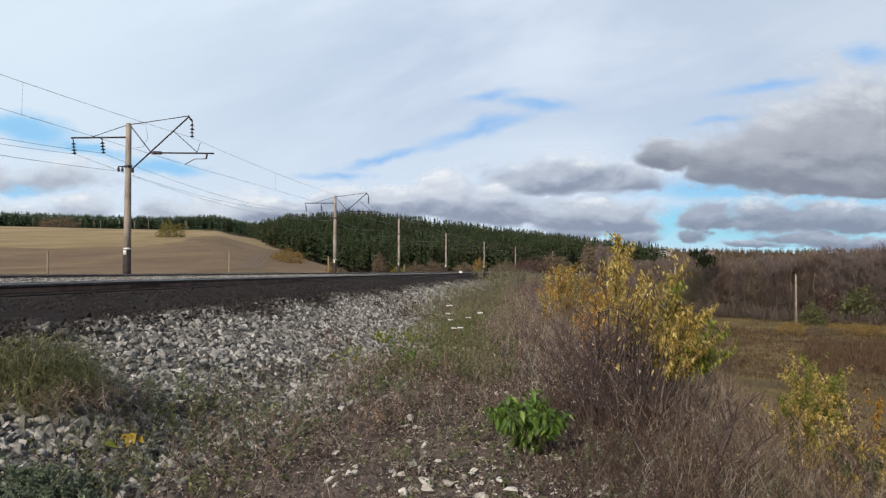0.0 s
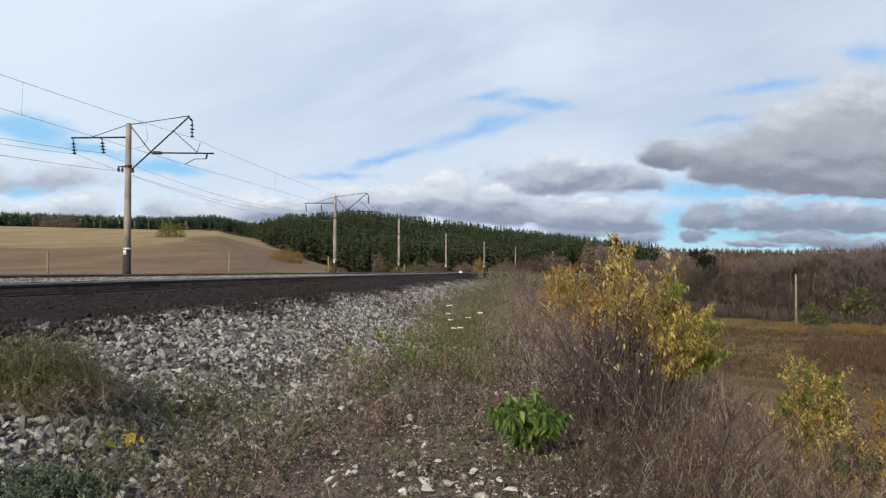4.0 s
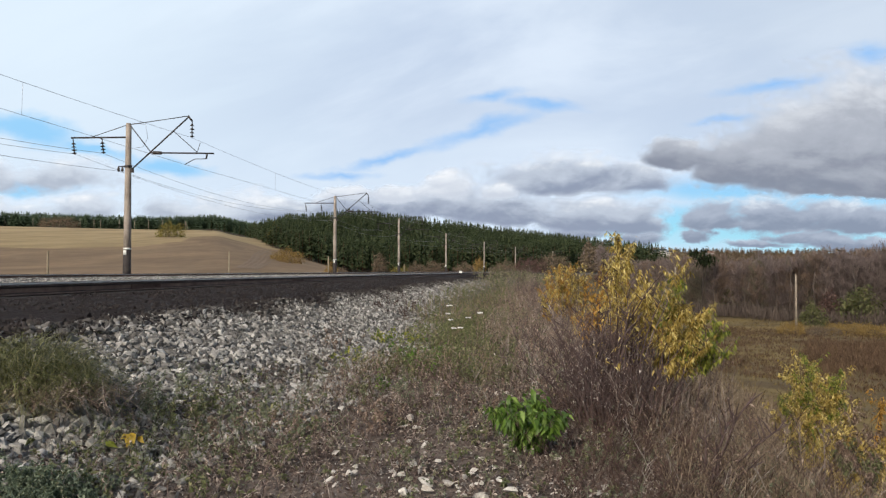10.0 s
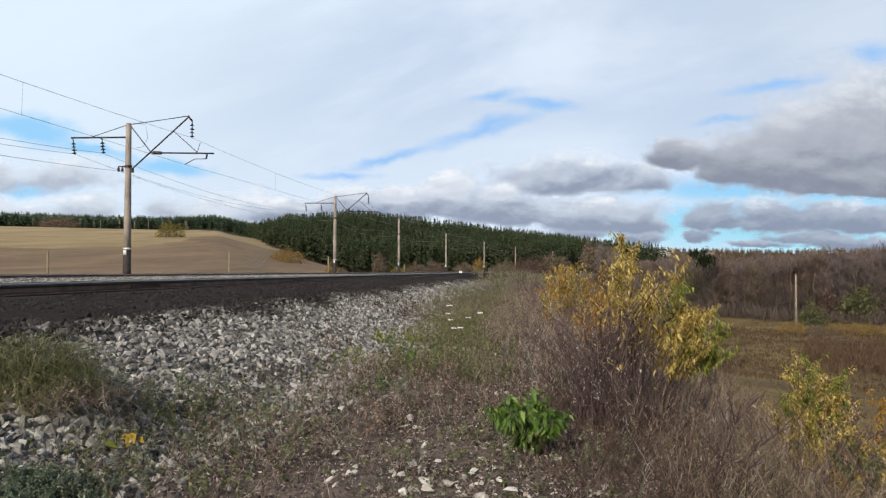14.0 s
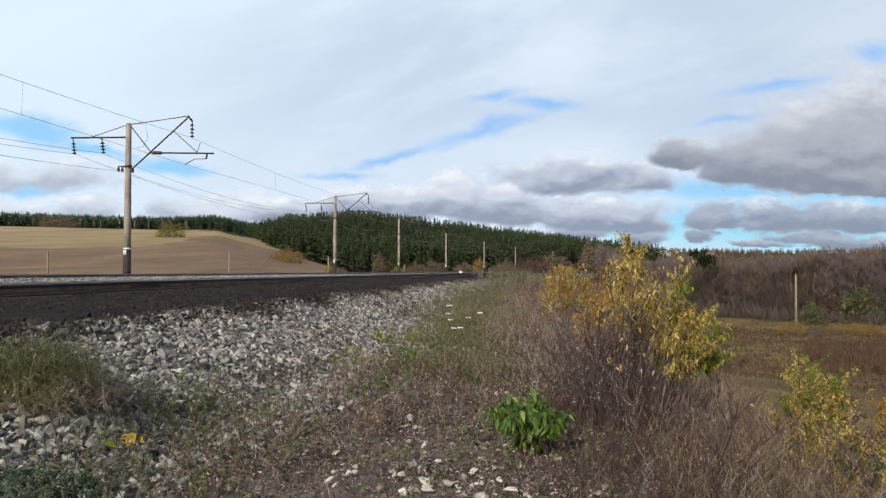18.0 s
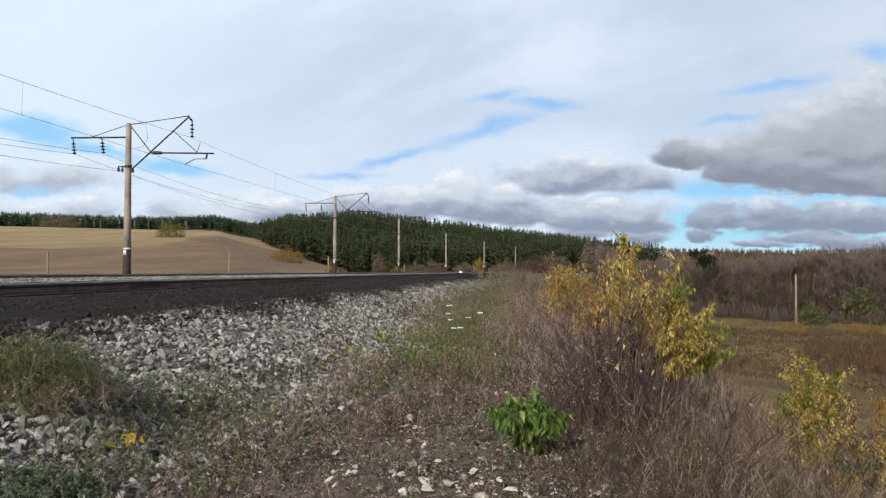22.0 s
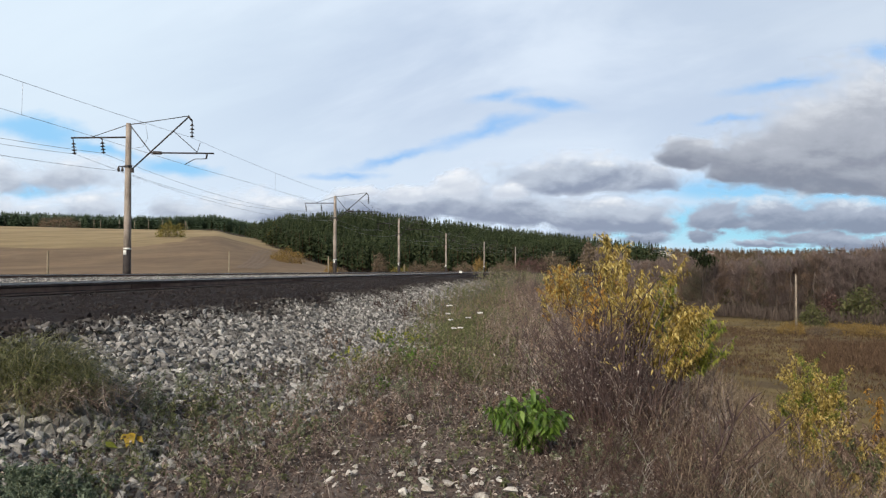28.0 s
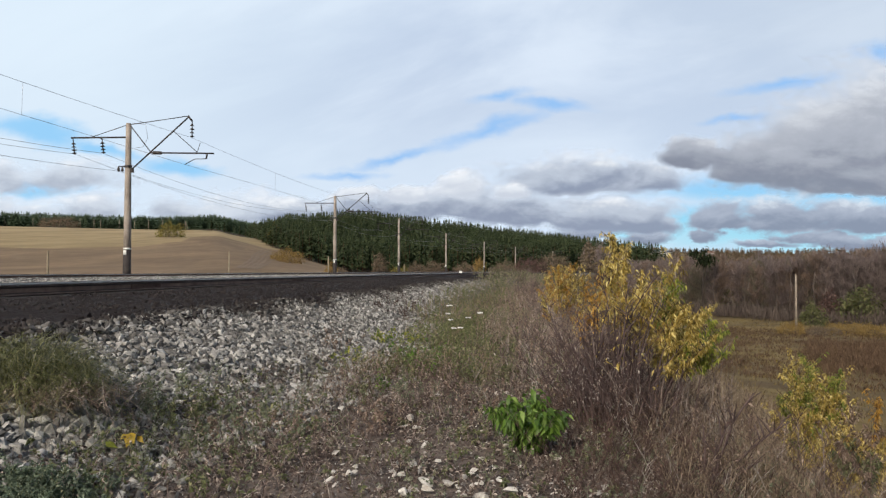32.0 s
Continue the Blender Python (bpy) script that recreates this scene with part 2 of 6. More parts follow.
def land(x, y):
    """Ground height anywhere."""
    x, y = np.asarray(x, float), np.asarray(y, float)
    d, az = np.hypot(x, y), np.degrees(np.arctan2(x, y))
    q = x - rail_x(np.clip(y, -200, 420))
    z = bank(q)
    z = z + 0.035 * bumps(x, y, 2.3, 1) * smooth(5.6, 6.4, q) * (1 - smooth(60, 200, d)) + 0.25 * bumps(x, y, 0.35, 2) * smooth(10.4, 19, q)
    left = np.interp(d, [0, 60, 110, 180, 300, 450, 750, 950, 1500, 4600], [0, 0, 1.6, 5.5, 14.5, 24.3, 39.5, 45, 40, 30])
    front = np.clip((-7.2 - az) / 9.8, 0, 1) * (az > -120)
    z = z + left * front * smooth(-21, -31, q) * (1 - smooth(-90, -120, az))
    crest = np.interp(az, [-20, -17, -14, -12, -7, -3.6, 0.7, 5, 9.4, 14, 18, 24], [0, 0, 14, 32, 38, 34, 28, 22, 16, 8, 3, 0])
    z = z + crest * smooth(310, 640, d) * (az > -60) * (az < 60) * (1 - front)
    z = z + 4 * smooth(-22, -15.5, az) * (1 - smooth(-13, -10, az)) * smooth(700, 770, d)
    z = z + np.interp(d, [0, 800, 1300, 4600], [0, 0, 36, 36]) * smooth(7, 13, az) * (1 - smooth(100, 130, az))
    return z


# ---- sky: a high veil with blue gaps and three cumulus decks, each drifting at its own pace ----
# Places and sizes in thousandths of a tangent: across, up, half width, height (and tilt).
BANK = [(585, 117, 230, 176), (530, 120, 140, 142), (460, 126, 120, 98), (395, 132, 66, 50), (318, 152, 54, 34), (658, 120, 115, 184)]
SHELF = [(5, 83, 73, 51), (-64, 78, 84, 40), (89, 74, 100, 40), (-134, 83, 57, 32), (197, 67, 100, 38), (278, 66, 44, 30), (-203, 73, 84, 31), (166, 117, 146, 43), (251, 118, 61, 34)]
CROWNS = [(5, 108, 44, 28), (-64, 102, 46, 18), (68, 104, 40, 16), (-126, 103, 38, 16)]
ROW = [(455, 66, 120, 46), (560, 68, 105, 33), (367, 68, 44, 38), (272, 46, 42, 14), (490, 46, 80, 12), (352, 46, 24, 10), (565, 38, 100, 13), (420, 36, 50, 7), (181, 51, 54, 14)]
LEFT = [(-518, 123, 84, 40), (-610, 121, 69, 38), (-479, 80, 54, 34), (-556, 77, 57, 28), (-299, 72, 100, 48), (-379, 78, 54, 32), (-617, 77, 46, 31)]
STREAKS = [(74, 239, 42, 7, 10), (140, 230, 48, 7, -9), (55, 191, 80, 10, 19), (-72, 153, 73, 6, 12), (-142, 130, 42, 5, 5), (147, 116, 38, 5, 2), (386, 209, 37, 7, 8), (460, 261, 73, 6, 8), (596, 296, 42, 14, 4)]
OPEN = [(377, 111, 115, 18, 3), (543, 108, 115, 18, -3), (465, 61, 199, 35, 0), (258, 55, 54, 12, 0), (-558, 194, 73, 18, -12), (-477, 168, 38, 9, -12), (-384, 146, 54, 10, -6), (-572, 115, 69, 9, 0), (319, 65, 61, 20, 20)]


def picture_plane(n):
    """u to the right and v up, as tangents from the place where the camera stands, from the sheet's own space."""
    s = n.node("ShaderNodeSeparateXYZ", i0=n.coord())
    return n.math("DIVIDE", s.outputs[0], s.outputs[1]), n.math("DIVIDE", s.outputs[2], s.outputs[1])


def blob(n, u, v, x, y, rx, ry, tilt=0.0):
    """A soft ellipse: 1 in its middle, 0 at its rim and negative beyond."""
    a, b = n.math("SUBTRACT", u, x / 1000), n.math("SUBTRACT", v, y / 1000)
    c, s = math.cos(radians(tilt)), math.sin(radians(tilt))
    p = n.math("ADD", n.math("MULTIPLY", a, c * 1000 / rx), n.math("MULTIPLY", b, s * 1000 / rx))
    q = n.math("ADD", n.math("MULTIPLY", a, -s * 1000 / ry), n.math("MULTIPLY", b, c * 1000 / ry))
    return n.math("SUBTRACT", 1.0, n.math("SQRT", n.math("ADD", n.math("MULTIPLY", p, p), n.math("MULTIPLY", q, q))))


def heap(n, u, v, x, base, half, height):
    """A domed cloud on a flat base: how deep inside it a place lies, and how high over its base."""
    a = n.math("MULTIPLY", n.math("SUBTRACT", u, x / 1000), 1000 / half)
    h = n.math("MULTIPLY", n.math("SUBTRACT", v, base / 1000), 1000 / height)
    down = n.math("MAXIMUM", h, n.math("MULTIPLY", h, -max(1.3, height / 19)))
    deep = n.math("SUBTRACT", 1.0, n.math("SQRT", n.math("ADD", n.math("MULTIPLY", a, a), n.math("MULTIPLY", down, down))))
    return deep, h


def most(n, values):
    out = values[0]
    for v in values[1:]:
        out = n.math("SMOOTH_MAX", out, v, 0.2)
    return out


def glow(n, colour, alpha=None):
    e = n.node("ShaderNodeEmission", Color=colour, Strength=1.0)
    shader = e.outputs[0]
    if alpha is not None:
        t = n.node("ShaderNodeBsdfTransparent")
        shader = n.node("ShaderNodeMixShader", Fac=alpha, i1=t.outputs[0], i2=shader).outputs[0]
    n.tree.links.new(shader, n.out.inputs[0])
    n.tree.nodes.remove(n.bsdf)
    return n.mat


def warped(n, at, u, v, su, sv):
    """The plane's coordinates, pushed about by noise at three scales."""
    out = []
    waves = [(n.node("ShaderNodeSeparateColor", i0=n.colour_noise(n.scaled(at, sx, sy, 1.0, off), 4, 0.55)), k) for sx, sy, off, k in ((6.5, 12.0, (5, 2, 0), 1.0), (22.0, 36.0, (1, 7, 0), 0.4), (70.0, 105.0, (3, 4, 0), 0.14))]
    for c, k, s in ((u, 0, su), (v, 1, sv)):
        for w, share in waves:
            c = n.math("ADD", c, n.math("MULTIPLY", n.math("SUBTRACT", w.outputs[k], 0.5), s * share))
        out.append(c)
    return out


def veil_material():
    n = Nodes("high_cloud_veil")
    u, v = picture_plane(n)
    at = n.node("ShaderNodeCombineXYZ", i0=u, i1=v).outputs[0]
    slant = n.node("ShaderNodeVectorRotate", Vector=at, Angle=radians(-14)).outputs[0]
    uw, vw = warped(n, at, u, v, 0.10, 0.035)
    streak = n.noise(n.scaled(slant, 3.0, 15.0, 1.0), 1.0, 6, 0.55, 0.4)
    wobble = n.math("SUBTRACT", streak, 0.5)
    thin = most(n, [blob(n, uw, vw, *g) for g in STREAKS])
    thin = n.ramp(n.math("ADD", thin, n.math("MULTIPLY", wobble, 1.6)), -0.75, 1.3, 0.0, 1.0)
    wide = most(n, [blob(n, uw, vw, *g) for g in OPEN])
    wide = n.ramp(n.math("ADD", wide, n.math("MULTIPLY", wobble, 1.0)), -0.6, 0.65, 0.0, 0.95)
    low = n.mix(n.ramp(v, 0.03, 0.13), srgb(158, 226, 246), srgb(150, 208, 250))
    shade = n.noise(n.scaled(slant, 2.2, 6.5, 1.0, (3.1, 1.7, 0)), 1.0, 6, 0.55, 0.4)
    white = n.mix(n.ramp(shade, 0.34, 0.66), srgb(196, 212, 234), srgb(221, 234, 250))
    pale = n.ramp(n.math("ADD", u, n.math("MULTIPLY", wobble, 0.25)), -0.55, 0.0)
    white = n.mix(n.math("MULTIPLY", n.math("SUBTRACT", 1.0, pale), 0.8), white, srgb(226, 242, 255))
    # a duller sheet high on the right and brighter haze low over the hills
    white = n.mix(n.ramp(n.math("ADD", n.math("MULTIPLY", u, 0.5), n.math("ADD", v, n.math("MULTIPLY", wobble, 0.2))), 0.34, 0.66, 0, 0.6), white, srgb(199, 213, 230))
    white = n.mix(n.ramp(v, 0.24, 0.12, 0, 0.55), white, srgb(215, 231, 248))
    c = n.mix(thin, white, srgb(150, 196, 246))
    return glow(n, n.mix(wide, c, low))


def cumulus_material(name, heaps, soft, dark, middle, bright, edge, ragged=0.6, su=0.075, sv=0.04, billow=1.9):
    """Flat-based clouds, dark below and pale on top, with billows."""
    n = Nodes(name)
    u, v = picture_plane(n)
    at = n.node("ShaderNodeCombineXYZ", i0=u, i1=v).outputs[0]
    uw, vw = warped(n, at, u, v, su, sv)
    big = n.noise(n.scaled(at, 10.0, 19.0, 1.0), 1.0, 7, 0.55, 0.25)
    above = n.noise(n.scaled(at, 10.0, 19.0, 1.0, (-0.08, 0.2, 0)), 1.0, 7, 0.55, 0.25)
    fine = n.noise(n.scaled(at, 34.0, 58.0, 1.0), 1.0, 5, 0.6, 0.3)
    wobble = n.math("ADD", n.math("MULTIPLY", n.math("SUBTRACT", big, 0.5), 1.5), n.math("MULTIPLY", n.math("SUBTRACT", fine, 0.5), 0.9))
    both = [heap(n, uw, vw, *h) for h in heaps]
    body = most(n, [b[0] for b in both])
    weights = [n.math("ADD", n.math("MAXIMUM", n.math("ADD", b[0], 0.25), 0.0), 0.0001) for b in both]
    total, sum_high = weights[0], n.math("MULTIPLY", weights[0], both[0][1])
    for w, b in zip(weights[1:], both[1:]):
        total = n.math("ADD", total, w)
        sum_high = n.math("ADD", sum_high, n.math("MULTIPLY", w, b[1]))
    high = n.math("DIVIDE", sum_high, total)
    dense = n.math("ADD", body, n.math("MULTIPLY", wobble, ragged))
    alpha = n.ramp(dense, -0.04, soft)
    relief = n.math("MULTIPLY", n.math("SUBTRACT", big, above), billow)
    lit = n.math("ADD", high, n.math("ADD", relief, n.math("MULTIPLY", wobble, 0.22)))
    tint = n.mix(n.ramp(lit, -0.2, 0.5), dark, middle)
    tint = n.mix(n.ramp(lit, 0.42, 0.95), tint, bright)
    tint = n.mix(n.ramp(dense, 0.0, soft * 1.1, 0.55, 0.0), tint, edge)
    return glow(n, tint, n.math("MULTIPLY", alpha, 0.98))


def sky_sheet(name, radius, material, label):
    """A broad piece of a sphere before the camera."""
    az = np.radians(np.linspace(-68, 68, 69))
    el = np.radians(np.linspace(-1.5, 58, 31))
    A, E = np.meshgrid(az, el)
    v = radius * np.stack([np.sin(A) * np.cos(E), np.cos(A) * np.cos(E), np.sin(E)], -1).reshape(-1, 3)
    i = (np.arange(30)[:, None] * 69 + np.arange(68)[None]).ravel()
    g = Geo().add(v, np.stack([i, i + 69, i + 70, i + 1], 1))
    return thing(name, label, "sky", pose(0, 0, EYE), g, material, kind="structure")


veil = sky_sheet("backdrop_high_cloud", 4700, veil_material(), "pale high cloud veil with blue gaps over the hills")
far_deck = sky_sheet("backdrop_far_cloud", 4620, cumulus_material("far_cumulus", ROW, 0.42, srgb(140, 151, 172), srgb(172, 182, 200), srgb(220, 230, 241), srgb(190, 214, 236), 0.8), "low grey cumulus row along the horizon")
left_deck = sky_sheet("backdrop_field_cloud", 4590, cumulus_material("field_cumulus", LEFT, 0.6, srgb(178, 188, 204), srgb(212, 221, 233), srgb(246, 249, 253), srgb(214, 225, 241), 0.65), "soft pale cumulus over the straw field")
shelf_deck = sky_sheet("backdrop_shelf_cloud", 4560, cumulus_material("shelf_cumulus", SHELF, 0.45, srgb(145, 156, 178), srgb(192, 202, 217), srgb(241, 245, 250), srgb(210, 222, 240), 0.6), "long white-topped cumulus shelf over the pine hill")
crown_deck = sky_sheet("backdrop_crown_cloud", 4530, cumulus_material("crown_cumulus", CROWNS, 0.5, srgb(206, 214, 227), srgb(230, 236, 244), srgb(248, 250, 253), srgb(222, 231, 244), 0.7, 0.05, 0.03), "bright white cumulus heads over the pine hill")
bank_deck = sky_sheet("backdrop_bank_cloud", 4500, cumulus_material("bank_cumulus", BANK, 0.3, srgb(136, 143, 159), srgb(176, 182, 194), srgb(216, 221, 229), srgb(210, 220, 234), 0.4, 0.06, 0.036, 1.1), "large grey-bellied cumulus bank")

# ---- ground ----
M = {}


def ground_material():
    n = Nodes("ground")
    p = n.world_place()
    big = n.noise(n.scaled(p, 1, 0.2, 0), 0.06, 6, 0.65)
    mid = n.noise(p, 0.9, 5, 0.6)
    fine = n.noise(p, 14, 5, 0.65)
    grit = n.noise(p, 75, 3, 0.6)
    soil = n.mix(n.ramp(mid, 0.35, 0.65), srgb(56, 48, 46), srgb(122, 110, 102))
    soil = n.mix(n.ramp(fine, 0.45, 0.7, 0, 0.7), soil, srgb(132, 121, 110))
    soil = n.mix(n.ramp(grit, 0.62, 0.75, 0, 0.8), soil, srgb(150, 142, 132))
    dry = n.mix(n.ramp(fine, 0.35, 0.65), srgb(84, 72, 50), srgb(124, 106, 74))
    dry = n.mix(n.ramp(mid, 0.4, 0.7, 0, 0.6), dry, srgb(88, 84, 52))
    valley = n.mix(n.ramp(n.noise(p, 0.11, 5, 0.6, 0.4), 0.38, 0.62), srgb(92, 79, 58), srgb(121, 106, 70))
    valley = n.mix(n.ramp(n.noise(p, 1.6, 4, 0.6), 0.4, 0.7, 0, 0.55), valley, srgb(80, 68, 49))
    straw = n.mix(n.ramp(n.noise(n.scaled(p, 1.2, 0.25, 0), 0.05, 7, 0.68), 0.35, 0.65), srgb(134, 116, 84), srgb(166, 146, 108))
    fallow = n.mix(n.ramp(n.noise(n.scaled(p, 1.4, 0.4, 0), 0.06, 7, 0.66, 0.6), 0.35, 0.65), srgb(112, 93, 71), srgb(132, 111, 86))
    fallow = n.mix(n.ramp(n.noise(n.scaled(p, 1.4, 0.25, 0), 0.6, 5, 0.7), 0.48, 0.75, 0, 0.5), fallow, srgb(80, 70, 54))
    patch = n.noise(n.scaled(p, 1.3, 0.3, 0), 0.16, 7, 0.68, 0.7)
    fallow = n.mix(n.ramp(patch, 0.5, 0.7, 0, 0.35), fallow, srgb(92, 76, 60))
    fallow = n.mix(n.ramp(patch, 0.46, 0.3, 0, 0.25), fallow, srgb(168, 146, 112))
    straw = n.mix(n.ramp(n.noise(n.scaled(p, 1.2, 0.22, 0), 0.2, 6, 0.7, 0.5), 0.5, 0.7, 0, 0.4), straw, srgb(138, 118, 84))
    c = n.mix(n.attr("dry"), soil, dry)
    c = n.mix(n.attr("valley"), c, valley)
    edge = n.math("ADD", n.attr("straw"), n.math("MULTIPLY", n.math("SUBTRACT", big, 0.5), 0.5))
    fields = n.mix(n.ramp(edge, 0.42, 0.58), fallow, straw)
    c = n.mix(n.attr("field"), c, fields)
    c = n.mix(n.attr("wood"), c, srgb(60, 54, 42))
    rough = n.math("ADD", mid, n.math("ADD", n.math("MULTIPLY", fine, 0.4), n.math("MULTIPLY", grit, 0.12)))
    n.bump(n.math("MULTIPLY", rough, n.math("SUBTRACT", 1.0, n.math("MAXIMUM", n.attr("field"), n.attr("valley")))), 0.6, 0.06)
    return n.done(c, 0.95, 0, 0.15)


M["ground"] = ground_material()


def build_ground():
    r = np.concatenate([[0.0], 0.7 * 1.045 ** np.arange(201)])
    az = np.radians(np.concatenate([np.arange(-180, -42, 4.0), np.arange(-42, 42, 0.4), np.arange(42, 180, 4.0)]))
    R, A = np.meshgrid(r, az, indexing="ij")
    x, y = R * np.sin(A), R * np.cos(A)
    x[0], y[0] = 0, 0
    z = land(x, y)
    q = x - rail_x(np.clip(y, -200, 420))
    under = smooth(-18.5, -17.5, q) * (1 - smooth(5.5, 5.9, q)) * (y > -60) * (y < 420)
    z = z - 0.15 * under
    d, azd = np.hypot(x, y), np.degrees(np.arctan2(x, y))
    field = (1 - smooth(-23, -18.5, q)) * (y > -400)
    edge = np.interp(azd, [-60, -26, -22, -18.5, -15.5, -13, -11], [175, 180, 195, 265, 300, 330, 420])
    straw = smooth(-40, 40, d - edge + 30 * bumps(x, y, 0.022, 4) + 10 * bumps(x, y, 0.09, 6)) * (azd > -130)
    dry = smooth(8.0, 9.6, q + 0.5 * bumps(x, y, 0.9, 3))
    valley = smooth(14.4, 20.4, q)
    wood = ((azd > -32) & (azd < 16) & (d > np.interp(azd, [-20, -18, -15, -13.5, -12, -10.5, 16], [720, 700, 640, 400, 350, 332, 320]))) * 1.0
    m, k = len(r), len(az)
    i = (np.arange(m - 1)[:, None] * k + np.arange(k)[None])
    j = (np.arange(m - 1)[:, None] * k + (np.arange(k)[None] + 1) % k)
    f = np.stack([i, j, j + k, i + k], -1).reshape(-1, 4)
    g = Geo().add(np.stack([x, y, z], -1).reshape(-1, 3), f[:, ::-1][:, ::-1], field=field.ravel(), straw=straw.ravel(), dry=dry.ravel(), valley=valley.ravel(), wood=wood.ravel())
    return thing("ground", "stony dirt path, dry grass slopes and straw-coloured autumn fields", "ground", None, g, M["ground"], kind="structure")


ground = build_ground()


# ---- track bed ----
def ballast_material():
    n = Nodes("ballast_bed")
    p = n.world_place()
    cell = n.voronoi(p, 17, "Color")
    tone = n.node("ShaderNodeSeparateColor", i0=cell).outputs[0]
    edge = n.voronoi(p, 17)
    pale = n.mix(tone, srgb(74, 71, 67), srgb(130, 125, 118))
    pale = n.mix(n.ramp(n.noise(p, 1.2, 4), 0.45, 0.7, 0, 0.4), pale, srgb(92, 86, 79))
    oily = n.mix(tone, srgb(33, 29, 29), srgb(52, 46, 45))
    q = n.math("ADD", n.attr("q"), n.math("MULTIPLY", n.math("SUBTRACT", n.noise(p, 1.7, 4), 0.5), 0.55))
    black = n.math("MULTIPLY", n.ramp(q, -3.0, -2.5), n.ramp(q, 4.4, 4.15))
    n.bump(edge, 0.6, 0.03)
    return n.done(n.mix(black, pale, oily), 0.97, 0, 0.05)


M["ballast_bed"] = ballast_material()
Q_STEPS = [-18.5, -16.5, -15.0, -13.6, -12, -10.4, -9.8, -7, -3.8, -2.7, -2.2, -1.5, 0, 1.0, 1.4, 2.8, 3.4, 4.0, 4.25, 4.5, 4.8, 5.1, 5.4, 5.7, 6.0]


def build_bed():
    y = np.concatenate([np.arange(-40, 30, 0.5), np.arange(30, 120, 2.0), np.arange(120, 425, 6.0)])
    q = np.array(Q_STEPS)
    Y, Qm = np.meshgrid(y, q, indexing="ij")
    X = rail_x(Y) + Qm
    Z = bank(Qm) + 0.02 * bumps(X, Y, 3.0, 5) * ((Qm > 3) & (Qm < 5.8)) - 0.15 * (Qm > 5.8) - 0.02
    k = len(q)
    i = (np.arange(len(y) - 1)[:, None] * k + np.arange(k - 1)[None]).ravel()
    g = Geo().add(np.stack([X, Y, Z], -1).reshape(-1, 3), np.stack([i, i + 1, i + k + 1, i + k], 1), q=Qm.ravel())
    return thing("ballast_bed", "grey crushed-stone track bed, blackened with oil along the near rail", "track bed", None, g, M["ballast_bed"], kind="structure")


bed = build_bed()

M["rail_side"] = grainy("rusty_rail_steel", srgb(44, 34, 30), srgb(86, 70, 62), 3, 60, 0.7, 0.2, 0.003, 0.4)
M["rail_top"] = grainy("worn_rail_top", srgb(120, 120, 122), srgb(170, 170, 172), 2, 40, 0.3, 0.05, 0.001, 0.9)
M["fishplate"] = grainy("fishplate_steel", srgb(70, 50, 42), srgb(104, 80, 68), 6, 60, 0.75, 0.3, 0.003, 0.3)
M["sleeper"] = grainy("oiled_sleeper_wood", srgb(30, 26, 24), srgb(60, 52, 46), 5, 70, 0.85, 0.5, 0.01)


def rail_profile():
    """Half width and height of a 180 mm rail: foot, web, head."""
    half = [(0.075, 0.0), (0.075, 0.012), (0.03, 0.03), (0.010, 0.05), (0.009, 0.125), (0.034, 0.137), (0.0375, 0.145), (0.0365, 0.172), (0.028, 0.18)]
    return [(-a, b) for a, b in half] + [(a, b) for a, b in half[::-1]]


def build_rail(name, q, y0, y1, label, group, head):
    y = np.concatenate([np.arange(y0, min(60, y1), 2.0), np.arange(max(60, y0), y1 + 0.1, 6.0)]) if y0 < 60 else np.arange(y0, y1, 6.0)
    prof = np.array(rail_profile())
    x = rail_x(y) + q
    v = np.stack([x[:, None] + prof[None, :, 0], np.broadcast_to(y[:, None], (len(y), len(prof))), head - 0.18 + np.broadcast_to(prof[None, :, 1], (len(y), len(prof)))], -1)
    k = len(prof)
    a = np.arange(k - 1)
    i = (np.arange(len(y) - 1)[:, None] * k + a[None]).ravel()
    g = Geo().add(v.reshape(-1, 3), np.stack([i, i + 1, i + k + 1, i + k], 1))
    ob = thing(name, label, "rail", None, None, group=group)
    part("rail_body", g, M["rail_side"], ob, smooth=False)
    strip = np.stack([np.stack([x + s, y, np.full(len(y), head + 0.001)], -1) for s in (-0.026, 0.026)], 1)
    i = np.arange(len(y) - 1) * 2
    part("running_surface", Geo().add(strip.reshape(-1, 3), np.stack([i, i + 1, i + 3, i + 2], 1)), M["rail_top"], ob, "polished steel running surface")
    # strips over the rail's side, their paler colours standing in for light on it
    for name, pts, mat, lab in (("web_side", [(0.0125, 0.052), (0.0115, 0.122)], "lit_rail_strip", "rusted rail web, lit tone painted into the brown"), ("foot_top", [(0.076, 0.016), (0.032, 0.034)], "lit_rail_strip", "upper face of the rail foot, coloured as if lit"), ("head_face", [(0.039, 0.147), (0.038, 0.171)], "lit_rail_face", "worn side of the rail head, painted pale as if sunlit")):
        if name == "head_face" and q > -1:
            continue
        s = np.stack([np.stack([x + a, y, np.full(len(y), head - 0.18 + b)], -1) for a, b in pts], 1)
        part(name, Geo().add(s.reshape(-1, 3), np.stack([i, i + 2, i + 3, i + 1], 1)), M[mat], ob, lab)
    return ob


